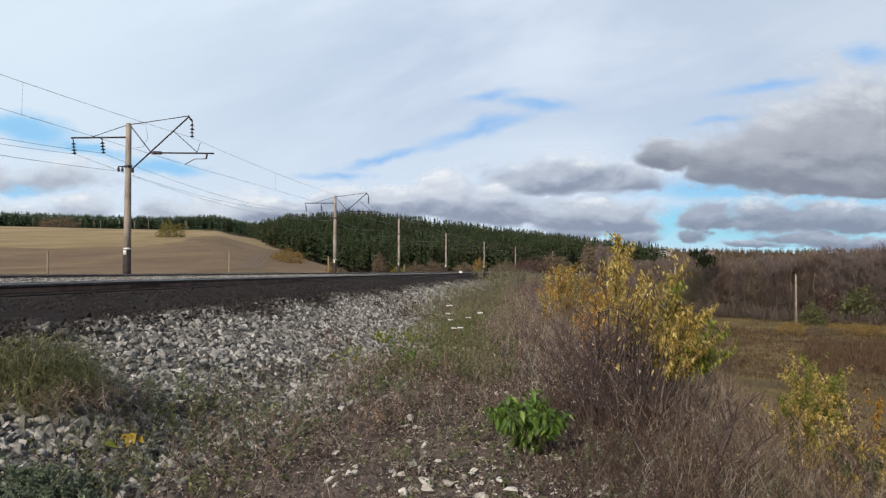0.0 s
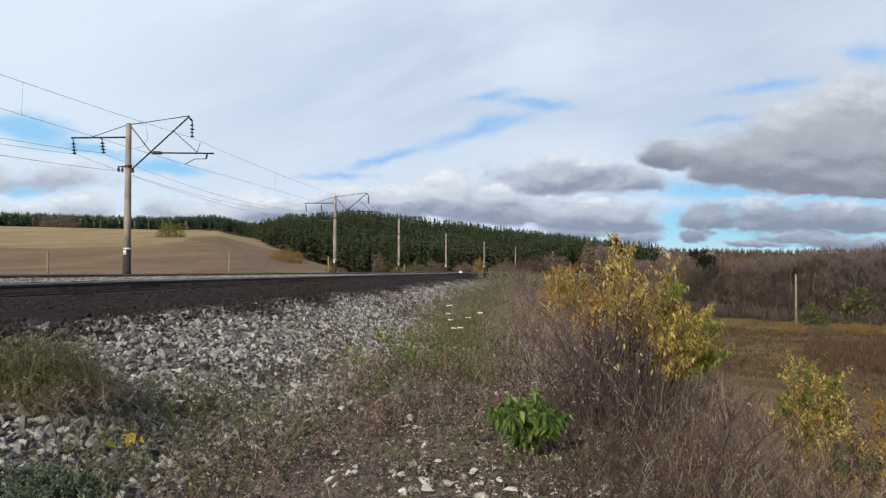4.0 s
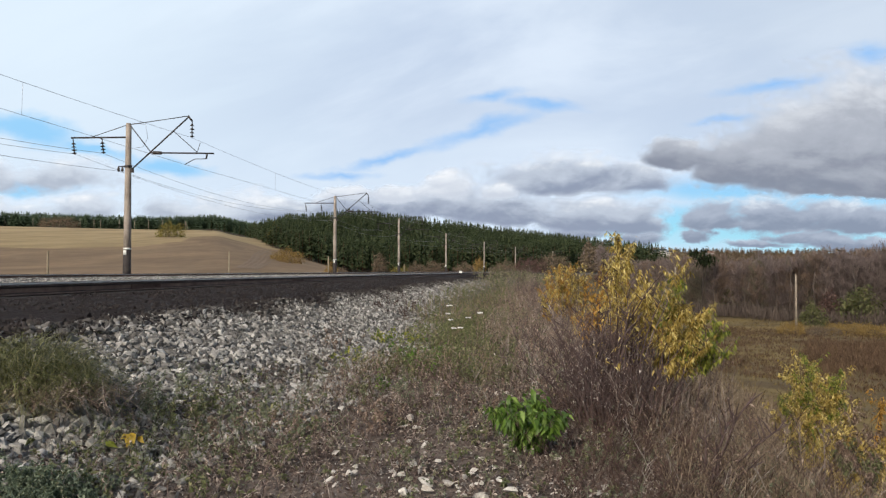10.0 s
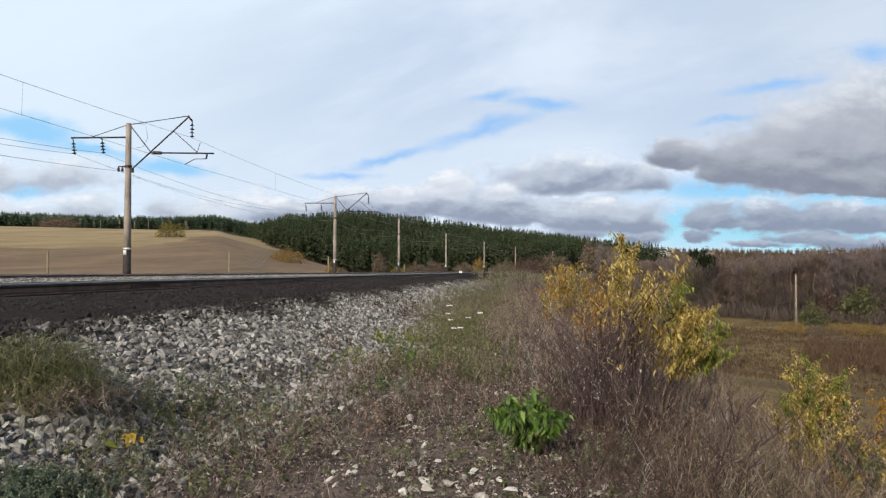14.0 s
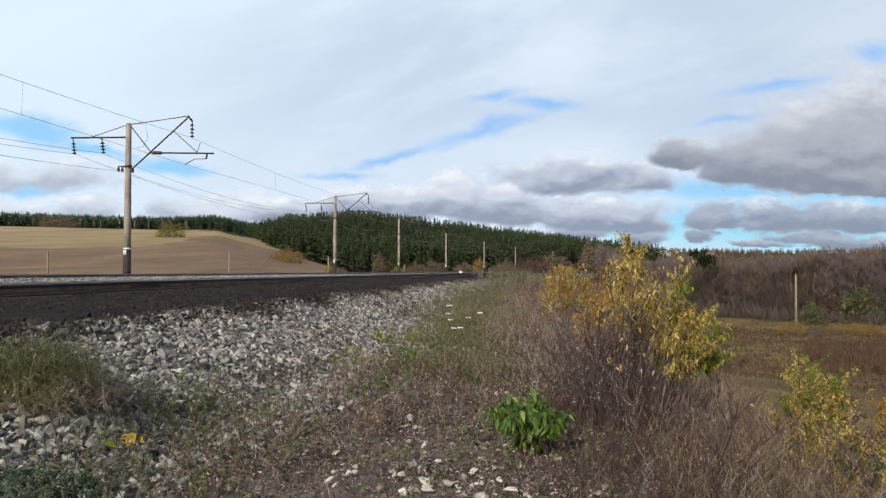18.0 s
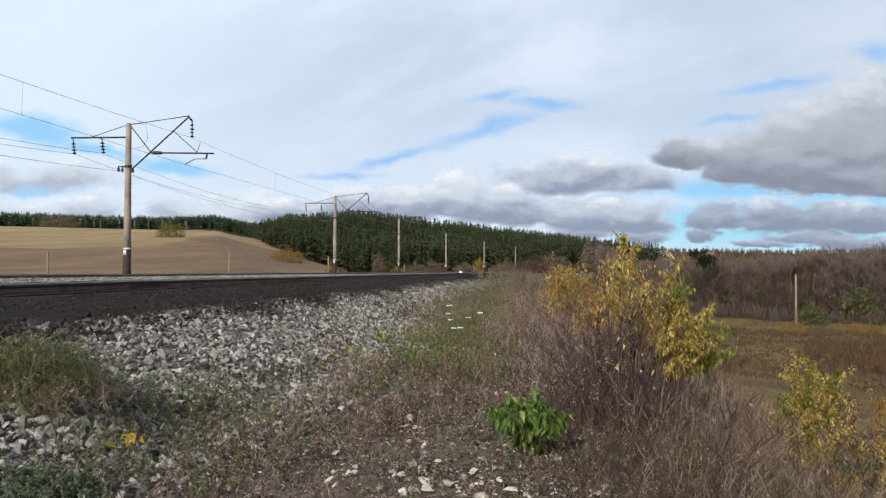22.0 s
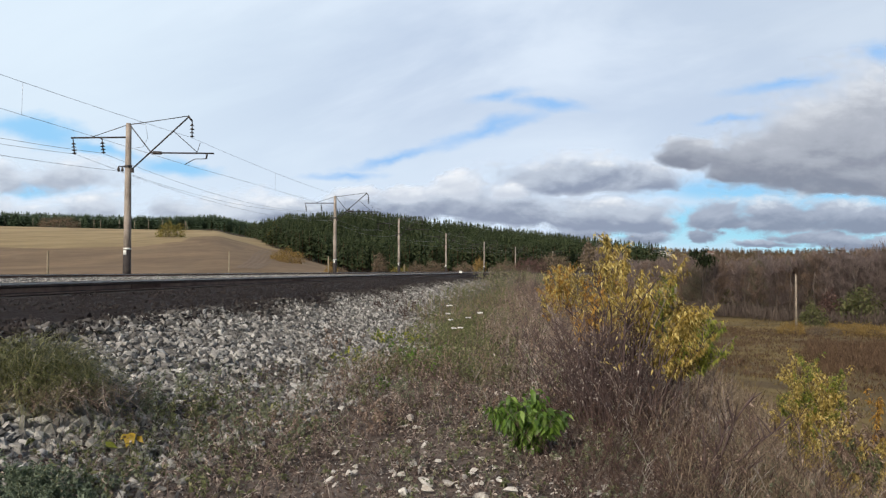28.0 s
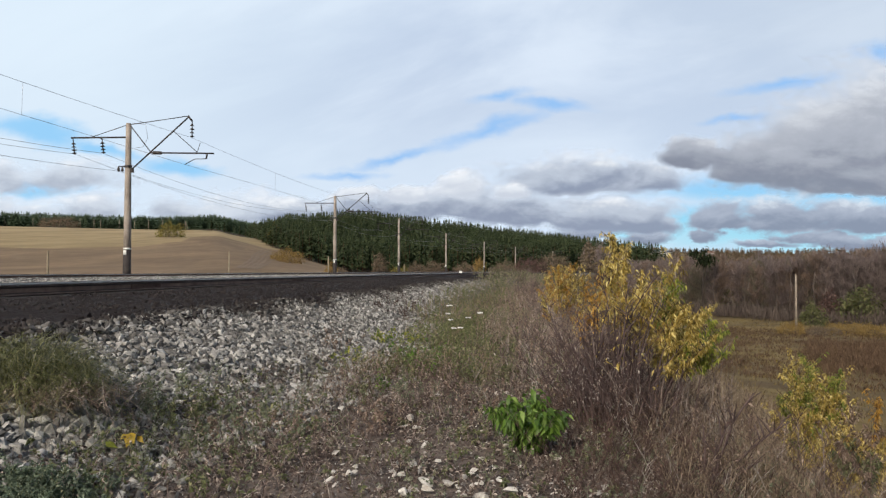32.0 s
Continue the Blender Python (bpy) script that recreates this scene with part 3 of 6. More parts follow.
# rust brown lightened so that web and foot look lit on the shaded side
M["lit_rail_strip"] = grainy("lit_rusty_rail_strip", srgb(104, 82, 70), srgb(140, 115, 100), 3, 60, 0.85)
# worn steel, with the sun's gleam on the head put into its pale colour
M["lit_rail_face"] = grainy("worn_lit_rail_face", srgb(176, 172, 170), srgb(208, 204, 202), 2, 40, 0.55, 0.05, 0.001, 0.3)
RAILS = [build_rail("rail", q, -36, 420, lab, "rails of the " + w, RAIL_HEAD if q > -5 else MAIN_HEAD) for q, lab, w in
         [(0.0, "rust-brown steel rail on black oily ballast beside the path", "near track"), (-1.56, "rust-brown steel rail of the near track on oily ballast", "near track"),
          (-11.2, "thin dark steel rail of the electrified track on pale ballast", "electrified track"), (-12.76, "dark outer steel rail of the electrified track", "electrified track")]]


def fishplate(y, length, rail):
    """A bolted joint bar against the near rail's web."""
    g = Geo()
    box(g, 0.012, -length / 2, 0.035, 0.034, length / 2, 0.132, 0.004)
    x = float(rail_x(y))
    ob = part("fishplate", g, M["fishplate"], rail, "rusty bolted joint plate", False, pose(x + 0.002, y, RAIL_HEAD - 0.18, 0, 0, -math.degrees(math.atan(0.11))))
    for k in range(4):
        b = tube(Geo(), [(0.034, (k - 1.5) * length / 4.4, 0.082), (0.056, (k - 1.5) * length / 4.4, 0.082)], [0.017, 0.016], 6)
        part("bolt", b, M["fishplate"], ob, "", False)
    return ob


fishplate(25.6, 1.2, RAILS[0])
fishplate(15.6, 1.2, RAILS[0])


def build_sleepers():
    g = box(Geo(), -1.35, -0.125, -0.10, 1.35, 0.125, 0.06, 0.02)
    me = g.mesh("sleeper", M["sleeper"], False)
    for axis, n in ((-0.78, 90), (-11.98, 70)):
        for k in range(n):
            y = -8 + 0.55 * k if axis > -5 else 4 + 0.55 * k
            ob = new("sleeper", me)
            ob.matrix_basis = pose(float(rail_x(y)) + axis, y, (RAIL_HEAD if axis > -5 else MAIN_HEAD) - 0.18 - 0.065, 0, 0, -6 + (k * 37 % 5 - 2) * 0.2)
            tagged(ob, "black oil-soaked wooden sleeper under the rails", "sleeper", "sleepers")


build_sleepers()

# ---- masts and wires of the electrified track ----
M["concrete"] = grainy("mast_concrete", srgb(132, 122, 114), srgb(176, 166, 156), 1.5, 30, 0.9, 0.2, 0.01)
M["bitumen"] = grainy("bitumen_paint", srgb(40, 36, 36), srgb(66, 60, 58), 4, 40, 0.7)
M["white_paint"] = grainy("white_paint", srgb(206, 206, 200), srgb(232, 232, 228), 4, 50, 0.6)
M["steel"] = grainy("dark_steel", srgb(52, 50, 52), srgb(84, 80, 80), 4, 60, 0.6, 0.1, 0.003, 0.5)
M["insulator"] = grainy("brown_glazed_porcelain", srgb(44, 40, 40), srgb(70, 64, 62), 5, 50, 0.3, 0.05, 0.002)
M["wire"] = grainy("wire_metal", srgb(120, 122, 128), srgb(156, 158, 164), 2, 30, 0.5, 0, 0.001, 0.6)


def insulator_string(parent, top, bottom, discs=4):
    p, q = np.array(top, float), np.array(bottom, float)
    g = Geo()
    for k in range(discs):
        c = p + (q - p) * (0.3 + 0.6 * k / (discs - 1))
        d = (q - p) / np.linalg.norm(q - p)
        tube(g, [c - d * 0.05, c - d * 0.02, c + d * 0.04, c + d * 0.06], [0.04, 0.06, 0.135, 0.05], 10)
    tube(g, [p, q], [0.03, 0.03], 6)
    return part("insulator", g, M["insulator"], parent, "string of dark porcelain discs")


def build_mast():
    """A concrete mast with a tubular cantilever; x points to its track, z = 0 at eye level."""
    ob = thing("catenary_mast", "tapered grey concrete catenary mast with steel cantilever beside the electrified track", "mast", group="catenary masts")
    rad = lambda z: 0.235 - 0.0085 * (z + 1.2)
    zs = [1.28, 3, 5, 7, 8.55, 8.6]
    part("mast", tube(Geo(), [(0, 0, z) for z in zs], [rad(z) for z in zs[:-1]] + [0.12], 14), M["concrete"], ob)
    part("painted_foot", tube(Geo(), [(0, 0, -1.3), (0, 0, 1.27)], [rad(-1.3) + 0.004, rad(1.27) + 0.004], 14), M["bitumen"], ob, "foot painted with black bitumen")
    part("number_plate", box(Geo(), -0.09, -0.26, 0.92, 0.09, -0.225, 1.2), M["white_paint"], ob, "small white plate")
    part("white_band", tube(Geo(), [(0, 0, 1.24), (0, 0, 1.34)], 0.2185, 14), M["white_paint"], ob, "white painted band")
    bar = lambda name, a, b, r=0.03, label="": part(name, tube(Geo(), [a, b], [r, r], 8), M["steel"], ob, label)
    bar("cross_arm", (-3.62, 0, 7.84), (0, 0, 7.78), 0.05)
    bar("arm_stay", (-2.3, 0, 7.86), (-0.1, 0, 8.5), 0.022)
    for x in (-3.5, -1.66):
        insulator_string(ob, (x - 0.02, 0, 7.78), (x + 0.1, 0, 6.85))
    tilt = part("cantilever", tube(Geo(), [(0.22, 0, 5.9), (3.68, 0, 8.84)], [0.045, 0.045], 8), M["steel"], ob)
    bar("tie_rod", (0.1, 0, 8.52), (3.74, 0, 8.92), 0.025)
    bar("strut", (0.12, 0, 8.45), (1.42, 0, 6.85), 0.03)
    bar("register_tube", (2.1, 0, 6.82), (5.25, 0, 6.72), 0.045)
    part("tube_insulator", tube(Geo(), [(1.35, 0, 6.84), (1.5, 0, 6.84), (1.55, 0, 6.84), (2.05, 0, 6.82), (2.1, 0, 6.82)], [0.04, 0.04, 0.1, 0.1, 0.04], 10), M["insulator"], ob)
    bar("brace", (2.75, 0, 8.1), (4.25, 0, 6.8), 0.022)
    bar("hanger", (4.25, 0, 6.8), (4.42, 0, 7.35), 0.018)
    bar("end_fitting", (4.85, 0, 6.74), (4.8, 0, 6.42), 0.05)
    part("steady_arm", tube(Geo(), [(4.8, 0, 6.42), (4.1, 0, 6.42), (3.5, 0, 6.12)], 0.022, 6), M["steel"], ob)
    bar("tip_plate", (3.66, 0, 8.92), (3.92, 0, 8.62), 0.055)
    insulator_string(ob, (3.92, 0, 8.7), (3.92, 0, 7.65))
    part("collar", tube(Geo(), [(0, 0, 6.0), (0, 0, 6.14)], [0.21, 0.21], 14), M["steel"], ob)
    bar("side_bracket", (-0.62, 0, 6.08), (0, 0, 6.08), 0.035)
    for x in (-0.6, -0.36):
        part("pin_insulator", tube(Geo(), [(x, 0, 6.05), (x, 0, 5.98), (x, 0, 5.82), (x, 0, 5.78)], [0.03, 0.07, 0.08, 0.03], 8), M["insulator"], ob)
    part("cantilever_shoe", box(Geo(), 0.15, -0.08, 5.72, 0.32, 0.08, 5.98), M["insulator"], ob, "", False)
    part("jumper", tube(Geo(), [(0.25, 0, 8.6), (1.05, 0, 8.5), (1.2, 0, 7.7), (0.9, 0, 7.2), (0.45, 0, 7.15)], 0.012, 5), M["wire"], ob)
    return ob


MAST_Y = [-1.0, 42.7, 84.4, 120.7, 167.5, 215.8, 261.0, 320.0, 362.0]


def mast_x(y):
    return -18.3 + 0.142 * (y - 42.7) + 0.0007 * max(y - 125, 0) ** 2


def mast_pose(y):
    slope = 0.142 + 0.0014 * max(y - 125, 0)
    return pose(mast_x(y), y, EYE, 0, 0, -math.degrees(math.atan(slope)))


mast = build_mast()
mast.matrix_basis = mast_pose(MAST_Y[1])
MASTS = [mast] + [copy_thing(mast, mast_pose(y)) for y in MAST_Y[:1] + MAST_Y[2:]]


def wire(name, label, local, sag, radius=0.009, shift=0.0):
    """A wire hung from mast to mast at one place of their frame."""
    spans = [mast_pose(y) @ Vector((*local, 1)) for y in [-46.0] + MAST_Y]
    pts = []
    for a, b in zip(spans, spans[1:]):
        for t in np.linspace(0, 1, 17)[:-1]:
            p = a.lerp(b, t)
            p.x += 4 * shift * t * (1 - t)
            pts.append((p.x, p.y, p.z - 4 * sag * t * (1 - t)))
    pts.append(tuple(spans[-1].xyz))
    ob = thing(name, label, "wire", group="overhead wires")
    part("strand", tube(Geo(), pts, radius, 4), M["wire"], ob)
    return ob, pts


messenger, top_line = wire("messenger_wire", "sagging grey messenger wire over the electrified track", (3.92, 0, 7.65), 0.35)
contact, low_line = wire("contact_wire", "nearly level contact wire over the electrified track", (3.5, 0, 6.12), 0.04, shift=0.42)
for k, (a, b) in enumerate(zip(top_line, low_line)):
    if k % 16 in (5, 11) and k < 70:
        part("dropper", tube(Geo(), [a, b], 0.006, 4), M["wire"], messenger)
for x, z, s in ((-3.42, 6.88, 0.9), (-1.58, 6.88, 0.95), (-0.6, 5.82, 0.8)):
    wire("feeder_wire", "slack grey feeder wire on the field side of the masts", (x, 0, z), s, 0.010)

# ---- woods ----
M["needles"] = leafy("pine_needles", (srgb(57, 67, 48), srgb(72, 83, 58), srgb(94, 103, 71)), 0.8, 0.05, 0.25)
M["dark_needles"] = leafy("dark_pine_needles", (srgb(40, 48, 34), srgb(50, 60, 42), srgb(64, 74, 50)), 0.9, 0.05, 0.1)
# paler needles for the skyline wood: distance haze mixed into the green
M["hazed_needles"] = leafy("hazed_pine_needles", (srgb(76, 92, 72), srgb(86, 102, 79), srgb(98, 113, 88)), 0.9, 0.05, 0.35)
M["pine_bark"] = grainy("pine_bark", srgb(78, 60, 48), srgb(118, 92, 72), 2, 20, 0.95)
M["grey_bark"] = grainy("bare_wood", srgb(84, 75, 71), srgb(114, 103, 96), 2, 25, 0.95)


def pine_crown(rng, height=15.0, spread=2.2, start=0.22, whorls=12, per=7):
    """Drooping boughs in whorls, shorter towards a pointed top."""
    g = Geo()
    at, way, ln, wd = [], [], [], []
    for k in range(whorls):
        t = k / (whorls - 1)
        z = height * (start + (0.97 - start) * t)
        r = spread * (1 - t) ** 0.7 * rng.uniform(0.75, 1.15) + 0.4
        for j in range(per):
            w = rng.uniform(0, 2 * np.pi)
            at.append((0, 0, z + rng.uniform(-0.4, 0.4)))
            way.append((np.cos(w), np.sin(w), rng.uniform(-0.25, 0.35)))
            ln.append(r * rng.uniform(0.75, 1.2))
            wd.append(r * rng.uniform(0.6, 0.9))
    leaves(g, at, way, np.array([[0, 0, 1.0]]), np.array(ln), np.array(wd), 0.12, 0.3)
    tube(g, [(0, 0, height * 0.86), (0, 0, height * 0.985)], [0.4, 0.05], 4, False)
    return g


def spread_copies(geo, source, at, size, turn):
    """Copies of arrays at many places, joined."""
    v = np.concatenate(source.v)
    for f_all in [source.f]:
        c, s = np.cos(turn), np.sin(turn)
        x = v[None, :, 0] * c[:, None] - v[None, :, 1] * s[:, None]
        y = v[None, :, 0] * s[:, None] + v[None, :, 1] * c[:, None]
        p = np.stack([x, y, np.broadcast_to(v[None, :, 2], x.shape)], -1) * size[:, None, None] + at[:, None]
        n0 = geo.n
        geo.v.append(p.reshape(-1, 3))
        geo.n += p.shape[0] * p.shape[1]
        for f in f_all:
            geo.f.append((f[None] + (np.arange(len(at)) * len(v))[:, None, None]).reshape(-1, f.shape[1]) + n0)
    return geo


def polar_places(rng, n, az, dist):
    a, d = np.radians(rng.uniform(*az, n)), np.sqrt(rng.uniform(dist[0] ** 2, dist[1] ** 2, n))
    x, y = d * np.sin(a), d * np.cos(a)
    return np.stack([x, y, land(x, y)], 1)


def forest_edge(az):
    """How far off the pine wood's near edge stands."""
    return np.interp(az, [-20, -18, -15, -14.2, -13.5, -12, -10.5, -8, 0, 8, 16], [720, 700, 640, 520, 390, 352, 332, 322, 320, 340, 420])


def build_pines():
    rng = np.random.default_rng(4)
    kinds = [pine_crown(rng, 15, rng.uniform(2.1, 2.9), rng.uniform(0.08, 0.25)) for _ in range(8)]
    p = polar_places(rng, 4600, (-20, 17), (325, 640))
    az, d = np.degrees(np.arctan2(p[:, 0], p[:, 1])), np.hypot(p[:, 0], p[:, 1])
    p = p[d > forest_edge(az) + 6]
    g = Geo()
    which = rng.integers(0, 8, len(p))
    for k in range(8):
        s = which == k
        low = np.interp(np.degrees(np.arctan2(p[s][:, 0], p[s][:, 1])), [-17, -12], [0.68, 1.0])
        spread_copies(g, kinds[k], p[s] - [0, 0, 0.2], rng.uniform(0.72, 1.1, s.sum()) * low, rng.uniform(0, 6.3, s.sum()))
    thing("pine_forest", "dense dark green pine forest covering the hill", "forest", None, g, M["needles"], kind="stuff")
    # the front rank, tree by tree
    firsts = []
    for k in range(4):
        ob = thing("pine_tree", "tall dark green pine at the forest's edge", "tree", group="pines at the forest's edge")
        part("trunk", tube(Geo(), [(0, 0, -0.3), (0, 0, 6), (0, 0, 14)], [0.2, 0.15, 0.03], 6), M["pine_bark"], ob)
        part("crown", pine_crown(rng, 15, rng.uniform(1.6, 2.3), rng.uniform(0.12, 0.3), 14, 8), M["needles"], ob)
        firsts.append(ob)
    for k, a in enumerate(np.arange(-17.5, 15.5, 0.34)):
        a += rng.uniform(-0.12, 0.12)
        d = forest_edge(a) + rng.uniform(-3, 4)
        x, y = d * math.sin(radians(a)), d * math.cos(radians(a))
        m = pose(x, y, float(land(x, y)), 0, 0, rng.uniform(0, 360)) @ Matrix.Scale(rng.uniform(0.72, 1.05) * float(np.interp(a, [-17, -12], [0.68, 1.0])), 4)
        if k < 4:
            firsts[k].matrix_basis = m
        else:
            ob = copy_thing(firsts[k % 4], m)
            ob.scale = m.to_scale()
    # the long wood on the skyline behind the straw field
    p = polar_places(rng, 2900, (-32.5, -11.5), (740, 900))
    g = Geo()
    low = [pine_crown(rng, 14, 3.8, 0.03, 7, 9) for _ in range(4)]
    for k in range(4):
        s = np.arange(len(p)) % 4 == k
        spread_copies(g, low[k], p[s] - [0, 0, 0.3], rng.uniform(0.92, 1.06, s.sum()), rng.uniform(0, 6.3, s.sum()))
    thing("far_forest", "green pine wood along the skyline behind the field, paled as by haze", "forest", None, g, M["hazed_needles"], kind="stuff")


build_pines()

# twig tones of the valley wood, lightened to carry its haze in the colour
M["twig_haze"] = leafy("hazed_bare_twigs", (srgb(138, 124, 119), srgb(152, 137, 131), srgb(168, 153, 145)), 0.95, 0.03, 0.5)
M["twig_russet"] = leafy("hazed_russet_twigs", (srgb(138, 120, 108), srgb(154, 134, 119), srgb(170, 149, 132)), 0.95, 0.03, 0.5)
M["twig_plum"] = leafy("hazed_plum_twigs", (srgb(128, 114, 111), srgb(140, 126, 121), srgb(154, 139, 133)), 0.95, 0.03, 0.5)
M["twig_olive"] = leafy("hazed_olive_twigs", (srgb(122, 115, 100), srgb(134, 127, 109), srgb(150, 142, 122)), 0.95, 0.03, 0.5)
M["brush"] = leafy("dark_brush", (srgb(96, 86, 81), srgb(110, 99, 92), srgb(126, 113, 104)), 0.95, 0.03, 0.3)
M["dark_bark"] = grainy("dark_pine_bark", srgb(52, 44, 40), srgb(78, 68, 62), 2, 20, 0.95)


def bare_tree(rng, height=12.0, limbs=34, twigs=46, slim=0.034):
    """Trunk, limbs and a crown of fine bare twigs."""
    wood, twig = Geo(), Geo()
    tube(wood, [(0, 0, -0.3), (rng.normal(0, 0.2), rng.normal(0, 0.2), height * 0.5), (rng.normal(0, 0.4), 0, height * 0.92)], [0.16, 0.1, 0.02], 5)
    at, way, ln = [], [], []
    for k in range(limbs):
        t = rng.uniform(0.06, 0.92)
        w = rng.uniform(0, 2 * np.pi)
        a = np.array([0, 0, t * height])
        l = height * (0.34 - 0.22 * t) * rng.uniform(0.7, 1.3)
        d = unit(np.array([np.cos(w), np.sin(w), rng.uniform(0.5, 1.3)]))
        b = a + d * l
        tube(wood, [a, a + d * l * 0.5 + [0, 0, -0.05 * l], b], [0.04, 0.025, 0.01], 3, False)
        for j in range(twigs):
            s = rng.uniform(0.2, 1.0)
            at.append(a + d * l * s)
            way.append(d * 0.8 + rng.normal(0, 0.6, 3) + [0, 0, 0.5])
            ln.append(rng.uniform(0.5, 1.5))
    leaves(twig, at, way, rng.normal(size=(len(at), 3)), np.array(ln), np.array(ln) * slim, 0.1, 0.0)
    return wood, twig


def build_right_woods():
    rng = np.random.default_rng(9)
    kinds = []
    for k in range(6):
        ob = thing("bare_tree", "leafless grey-brown deciduous tree at the edge of the valley wood", "tree", group="bare trees of the valley wood")
        wood, twig = bare_tree(rng)
        part("trunk", wood, M["grey_bark"], ob)
        part("crown", twig, M[("twig_haze", "twig_russet", "twig_haze", "twig_plum", "twig_russet", "twig_olive")[k]], ob)
        kinds.append(ob)
    n = 0
    for a in np.arange(15.0, 34.5, 0.2):
        for rank in range(2):
            d = np.interp(a, [14, 18, 24, 34], [210, 165, 150, 138]) + rank * 10 + rng.uniform(-4, 6)
            aa = radians(a + rng.uniform(-0.15, 0.15))
            x, y = d * math.sin(aa), d * math.cos(aa)
            s = rng.uniform(0.75, 1.05) * np.interp(a, [14, 22, 30, 34], [0.9, 0.93, 1.0, 1.02])
            m = pose(x, y, float(land(x, y)), 0, 0, rng.uniform(0, 360)) @ Matrix.Scale(s, 4)
            if n < 6:
                kinds[n].matrix_basis = m
            else:
                copy_thing(kinds[int(rng.integers(0, 6)) if a < 27 else (0, 3, 3, 1, 0, 4)[n % 6]], m).scale = m.to_scale()
            n += 1
    src = []
    for k in range(5):
        w, t = bare_tree(rng, 11, 26, 15, 0.07)
        for f in w.f:
            t.f.append(f + t.n)
        t.v.append(np.concatenate(w.v))
        t.n += w.n
        src.append(t)
    p = polar_places(rng, 620, (11, 35), (165, 330))
    az = np.degrees(np.arctan2(p[:, 0], p[:, 1]))
    p = p[np.hypot(p[:, 0], p[:, 1]) > np.interp(az, [11, 15, 18], [290, 215, 165])]
    g = Geo()
    for k in range(5):
        s = np.arange(len(p)) % 5 == k
        spread_copies(g, src[k], p[s], rng.uniform(0.8, 1.15, s.sum()), rng.uniform(0, 6.3, s.sum()))
    p = polar_places(rng, 900, (14, 35), (128, 172))
    az = np.degrees(np.arctan2(p[:, 0], p[:, 1]))
    p = p[np.hypot(p[:, 0], p[:, 1]) > np.interp(az, [14, 18, 24, 34], [185, 150, 138, 126])]
    brush = Geo()
    for k in range(26):
        n = len(p)
        q = p + rng.normal(0, 1.0, (n, 3)) * [1, 1, 0]
        w = rng.uniform(0.8, 3.2, n)
        leaves(brush, q, np.stack([rng.normal(0, 0.35, n), rng.normal(0, 0.35, n), np.ones(n)], 1), rng.normal(size=(n, 3)), w, w * 0.035, 0.1, 0.0)
    thing("wood_brush", "dark leafless brush along the foot of the valley wood", "brush", None, brush, M["brush"], kind="stuff")
    thing("valley_wood", "hazy grey-brown wood of leafless trees across the valley", "forest", None, g, M["twig_haze"], kind="stuff")


build_right_woods()


def build_ridge_woods():
    rng = np.random.default_rng(19)
    g = Geo()
    kinds = [pine_crown(rng, 10, 4.5, 0.02, 6, 7) for _ in range(4)]
    p = polar_places(rng, 1500, (9, 36), (950, 1350))
    for k in range(4):
        s = np.arange(len(p)) % 4 == k
        spread_copies(g, kinds[k], p[s] - [0, 0, 0.5], rng.uniform(0.7, 1.2, s.sum()), rng.uniform(0, 6.3, s.sum()))
    thing("ridge_woods", "russet and brown woods on the far ridge", "forest", None, g, M["ridge_leaves"], kind="stuff")


M["ridge_leaves"] = leafy("far_russet_leaves", (srgb(92, 90, 70), srgb(124, 106, 88), srgb(150, 120, 98)), 0.9, 0.1, 0.2)
build_ridge_woods()

# ---- shrubs and weeds of the embankment ----
M["yellow_leaves"] = leafy("yellow_autumn_leaves", (srgb(136, 118, 60), srgb(188, 164, 86), srgb(234, 218, 146)), 0.5, 0.3, 0.4)
M["orange_leaves"] = leafy("orange_autumn_leaves", (srgb(142, 106, 46), srgb(188, 142, 60), srgb(214, 174, 88)), 0.5, 0.3, 0.4)
M["lime_leaves"] = leafy("lime_leaves", (srgb(92, 110, 42), srgb(134, 142, 58), srgb(182, 176, 88)), 0.5, 0.3, 0.4)
M["green_leaves"] = leafy("fresh_green_leaves", (srgb(72, 98, 38), srgb(102, 132, 52), srgb(142, 166, 84)), 0.45, 0.4, 0.4)
M["weed_green"] = leafy("weed_leaves", (srgb(76, 82, 54), srgb(108, 113, 76), srgb(152, 151, 112)), 0.7, 0.2, 0.3)
M["grey_green"] = leafy("greyish_weed_leaves", (srgb(90, 96, 76), srgb(116, 122, 97), srgb(150, 154, 127)), 0.8, 0.2, 0.3)
M["wormwood"] = leafy("wormwood_leaves", (srgb(84, 95, 78), srgb(108, 121, 100), srgb(146, 155, 134)), 0.8, 0.2, 0.3)
M["brown_stem"] = grainy("brown_stem", srgb(62, 50, 49), srgb(98, 82, 79), 10, 120, 0.85)
M["pale_stem"] = grainy("greyish_stem", srgb(104, 92, 87), srgb(154, 140, 131), 10, 120, 0.85)
M["dry_stalks"] = leafy("dry_brown_stalks", (srgb(92, 79, 73), srgb(132, 116, 107), srgb(192, 178, 165)), 0.9, 0.1, 0.2)
M["rust_weeds"] = leafy("rusty_weed_leaves", (srgb(94, 79, 69), srgb(130, 110, 96), srgb(180, 161, 145)), 0.9, 0.1, 0.25)
M["dry_grass"] = leafy("dry_grass", (srgb(96, 84, 71), srgb(129, 113, 95), srgb(172, 156, 134)), 0.9, 0.1, 0.2)
M["green_grass"] = leafy("green_grass", (srgb(74, 80, 46), srgb(104, 110, 64), srgb(142, 140, 90)), 0.7, 0.2, 0.25)
